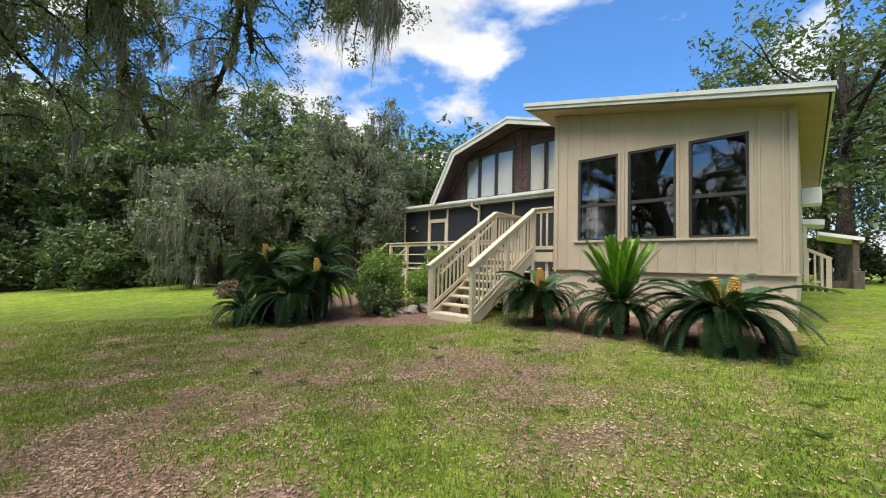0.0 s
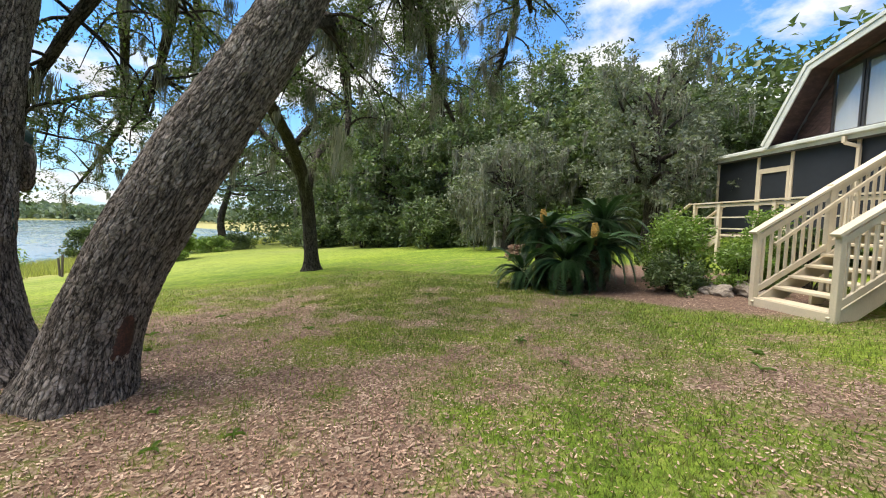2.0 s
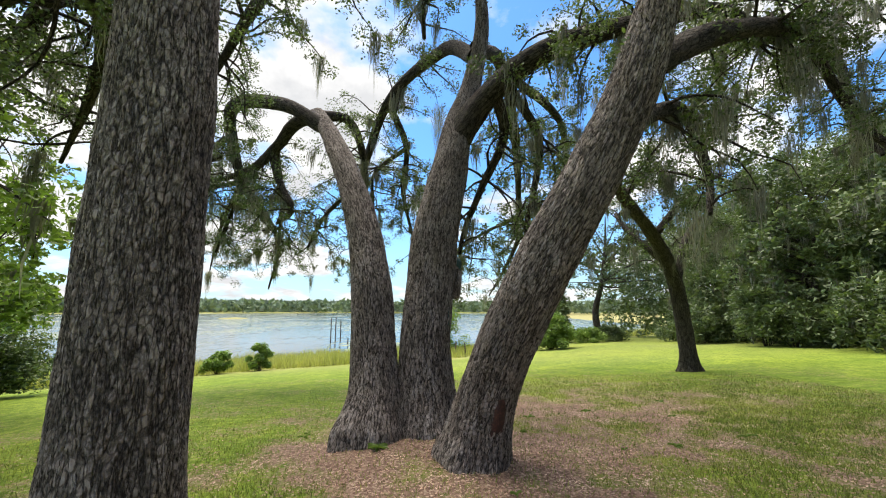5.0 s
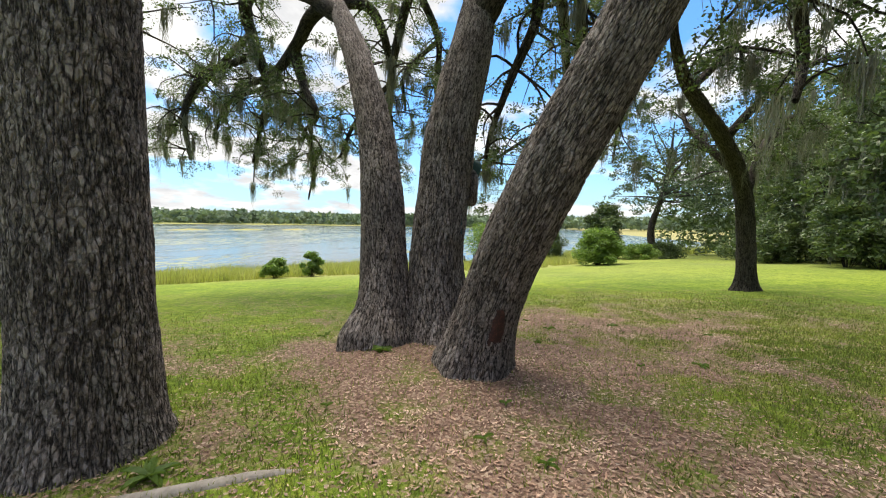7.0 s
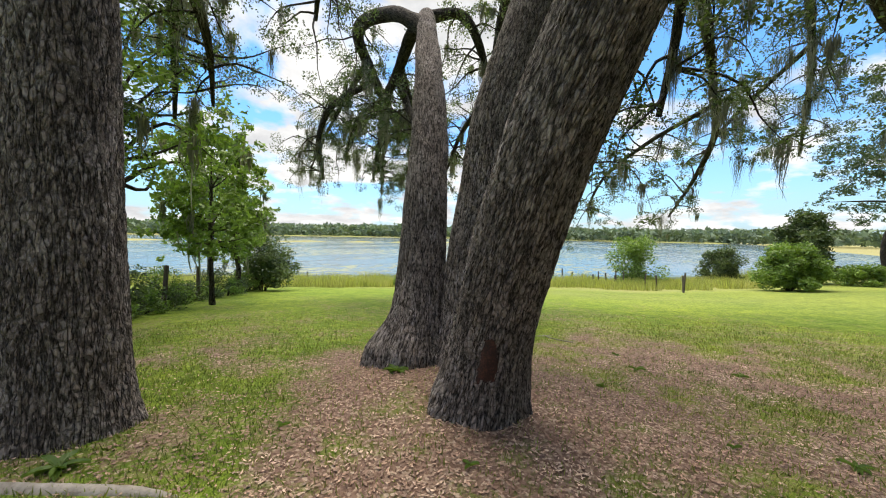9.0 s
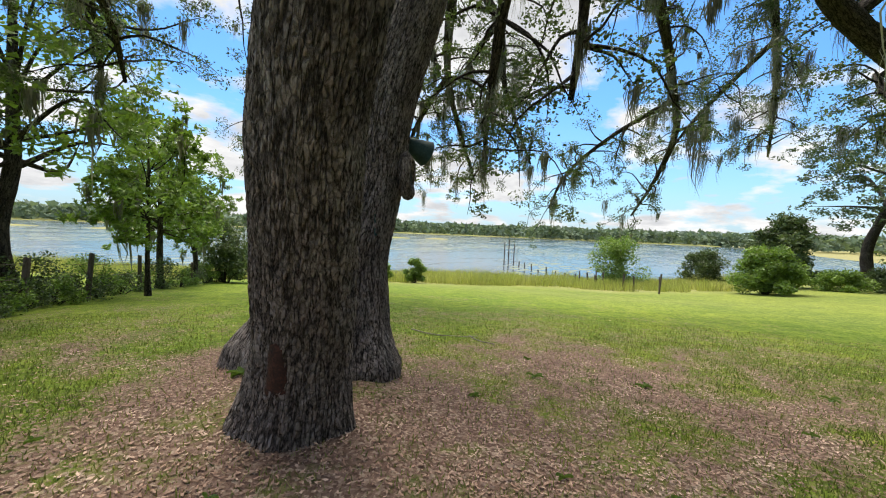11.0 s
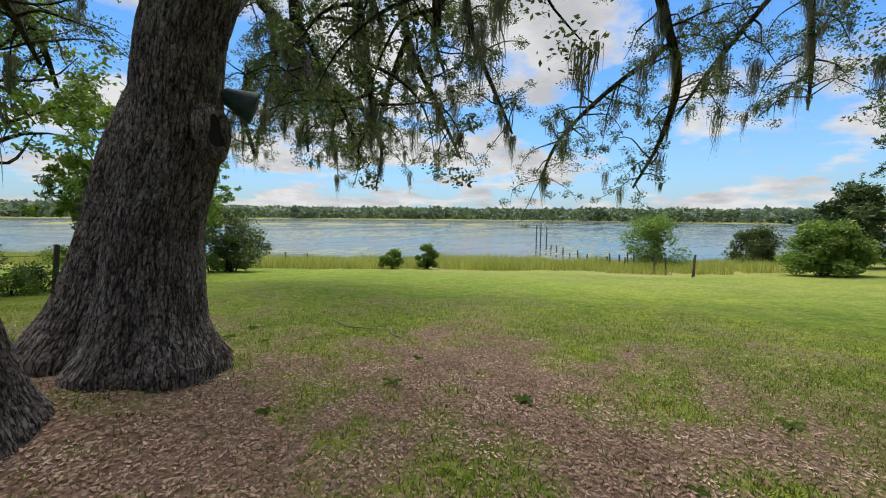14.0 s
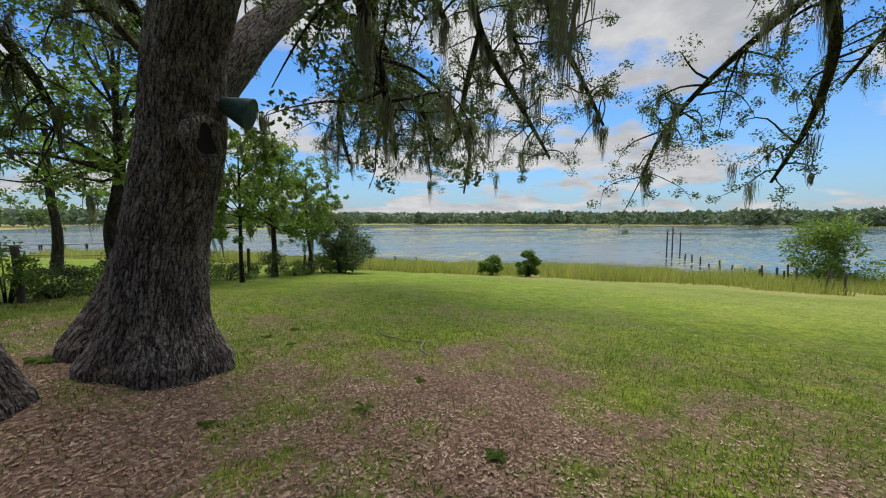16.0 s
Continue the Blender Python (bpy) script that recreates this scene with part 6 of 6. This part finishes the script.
def blades(name, x, y, tall, width, material, label, bend=0.4):
    """Upright bent blades rooted in the ground."""
    n = len(x)
    z = height(x, y)
    a, lean = rng.uniform(0, 6.283, n), rng.uniform(0.05, bend, n) * tall
    b = rng.uniform(0, 6.283, n)
    dx, dy = np.cos(a) * width, np.sin(a) * width
    base = np.stack([x, y, z - 0.01], 1)
    off = np.stack([dx, dy, 0 * dx], 1)
    tip = base + np.stack([np.cos(b) * lean, np.sin(b) * lean, tall], 1)
    return tagged(raw_mesh(name, np.stack([base - off, base + off, tip], 1).reshape(-1, 3), np.arange(3 * n).reshape(-1, 3), material), label, "grass", kind="stuff")


# reeds: a ragged belt along the waterline
cx, cy = rng.uniform(-75, 6, 700000), rng.uniform(-62, 40, 700000)
cz = height(cx, cy)
belt = np.abs(cz - (LAKE + 0.25)) + 0.5 * (fbm(cx / 4, cy / 4, 14) - 0.5)
keep = (belt < 0.75) & (rng.uniform(0, 1, len(cx)) < 0.75) & (fbm(cx / 2.5, cy / 2.5, 17) > 0.38)
cx, cy = cx[keep], cy[keep]
blades("reeds", cx, cy, rng.uniform(0.3, 0.6, len(cx)) + 1.5 * fbm(cx / 3, cy / 3, 19) ** 2, 0.022, M_REED, "yellow-green reeds along the shore", 0.5)


# ---- behind the house: yard shed, side steps, far hedge and fence ----
for k in range(12):
    shrub(12 + 2.6 * k, 34 - 1.9 * k + 2 * math.sin(k * 1.9), 3.0, 5.0, "leafy hedge at the back of the yard", M_OAK, 0.22, 30, 130, seed=400 + k, name="hedge_shrub")
shelter = thing("shelter", "small open shelter with a pale metal roof beside the house", "shelter", HOUSE)
part("roof", prism(bmesh.new(), [(0.28, 2.86), (1.4, 2.62), (1.4, 2.74), (0.28, 2.98)], 19.0, 22.0), M_WHITE, shelter, "pale sheet metal roof")
for u, v in ((1.2, 19.2), (1.2, 21.7), (0.4, 21.7)):
    part("post", boxed(u - 0.08, v - 0.08, 0.2, u + 0.08, v + 0.08, 2.66), M_POST, shelter)
part("low_wall", boxed(0.3, 19.15, 0.2, 1.12, 19.25, 1.25), M_POST, shelter, "low dark board wall")
part("pillar", boxed(1.1, 18.9, 0.2, 1.38, 19.1, 1.6, bevel=0.02), M_POST, shelter, "stubby dark timber pillar")
porch_roof = part("side_porch_roof", prism(bmesh.new(), [(AR, 3.02), (AR + 0.5, 2.98), (AR + 0.5, 3.14), (AR, 3.18)], 16.4, 17.9), M_WHITE, house, "white-edged side porch roof")
part("porch_post", boxed(AR + 0.02, 16.42, 1.2, AR + 0.1, 16.5, 3.0), M_RAIL, porch_roof)
side_steps = thing("side_steps", "cream wooden side steps with a railing at the annex", "steps", HOUSE)
for k in range(3):
    part("tread", boxed(AR + 0.03 + 0.18 * k, 16.5, 1.4 - 0.19 * k, AR + 0.24 + 0.18 * k, 17.7, 1.44 - 0.19 * k), M_RAIL, side_steps)
for v in (16.5, 17.7):
    bm = bmesh.new()
    bar(bm, (AR + 0.02, v, 2.3), (AR + 0.66, v, 1.95), 0.09, 0.05)
    part("handrail", bm, M_RAIL, side_steps)
    for k in range(3):
        u = AR + 0.1 + 0.16 * k
        part("baluster", boxed(u, v - 0.02, 0.85, u + 0.04, v + 0.02, 2.26 - 0.55 * (u - AR)), M_RAIL, side_steps)
    part("post", boxed(AR + 0.55, v - 0.045, 0.2, AR + 0.64, v + 0.045, 1.97), M_RAIL, side_steps)

# distant plank dock over the water
dock = thing("dock", "long grey plank dock on posts over the lake", "dock")
bm = bmesh.new()
bar(bm, (2, -80, LAKE + 0.8), (26, -84, LAKE + 0.8), 1.4, 0.14)
part("deck", bm, M_STICK, dock)
for k in range(9):
    for off in (-0.6, 0.6):
        x, y = 3 + 2.8 * k, -80.2 - 0.467 * k + off
        part("post", boxed(x - 0.09, y - 0.09, LAKE - 0.8, x + 0.09, y + 0.09, LAKE + 0.75), M_POST, dock)


# ---- turf and fallen leaves near the path ----
PATH = np.array([(METRES * r[1], METRES * r[2]) for r in ROWS[::3]])


def scatter(n, reach, x0=-15.0, x1=8.0, y0=-6.0, y1=10.5):
    """Points over the yard, thickest along the strip that is walked."""
    x, y = rng.uniform(x0, x1, n), rng.uniform(y0, y1, n)
    d = np.min(np.hypot(x[:, None] - PATH[None, :, 0], y[:, None] - PATH[None, :, 1]), axis=1)
    ok = rng.uniform(0, 1, n) < np.exp(-(d / reach) ** 2)
    return x[ok], y[ok]


def solid(x, y):
    """Where stems and walls stand."""
    c, s = math.cos(radians(43.5)), math.sin(radians(43.5))
    u, v = x * c - y * s, x * s + y * c
    return (np.hypot(x + 4.7, y - 1.2) < 0.4) | (np.hypot(x + 5.6, y + 0.2) < 0.42) | (np.hypot(x + 5.97, y - 0.5) < 0.5) | (np.hypot(x + 2.5, y + 1.2) < 0.42) | (v > 8.9) | ((u > -6.5) & (u < -5.2) & (v > 6.4))


x, y = scatter(1150000, 5.6)
cover = 0.85 - 1.15 * np.clip(bare_at(x, y) + 0.5 * (fbm(x / 0.22, y / 0.22, 51) - 0.5), 0, 1)
ok = (rng.uniform(0, 1, len(x)) < np.clip(cover, 0.14, 0.9)) & (mulch_at(x, y) < 0.3) & ~solid(x, y)
x, y = x[ok], y[ok]
blades("grass", x, y, rng.uniform(0.02, 0.07, len(x)), 0.006, M_BLADE, "short patchy lawn grass", 0.9)

x, y = scatter(560000, 5.8)
want = np.clip(bare_at(x, y) * 0.9 + 0.2 + 0.5 * (fbm(x / 0.35, y / 0.35, 61) - 0.5), 0.02, 0.85)
ok = (rng.uniform(0, 1, len(x)) < want) & ~solid(x, y)
x, y = x[ok], y[ok]
c = np.stack([x, y, height(x, y) + 0.012], 1)
n = len(c)
size = rng.uniform(0.016, 0.05, n)[:, None]
a = rng.uniform(0, 6.283, n)
d = np.stack([np.cos(a), np.sin(a), rng.normal(size=n) * 0.16], 1)
s = np.stack([-np.sin(a), np.cos(a), rng.normal(size=n) * 0.25], 1)
curl = np.array((0, 0, 1.0))[None] * size * rng.uniform(0.0, 0.13, n)[:, None]
v = np.stack([c - d * size * 0.5 + curl, c + s * size * 0.2, c + d * size * 0.5 + curl, c - s * size * 0.17], 1).reshape(-1, 3)
tagged(raw_mesh("leaf_litter", v, np.arange(4 * n).reshape(-1, 4), M_LITTER), "dry brown fallen oak leaves on the lawn", "leaves", kind="stuff")
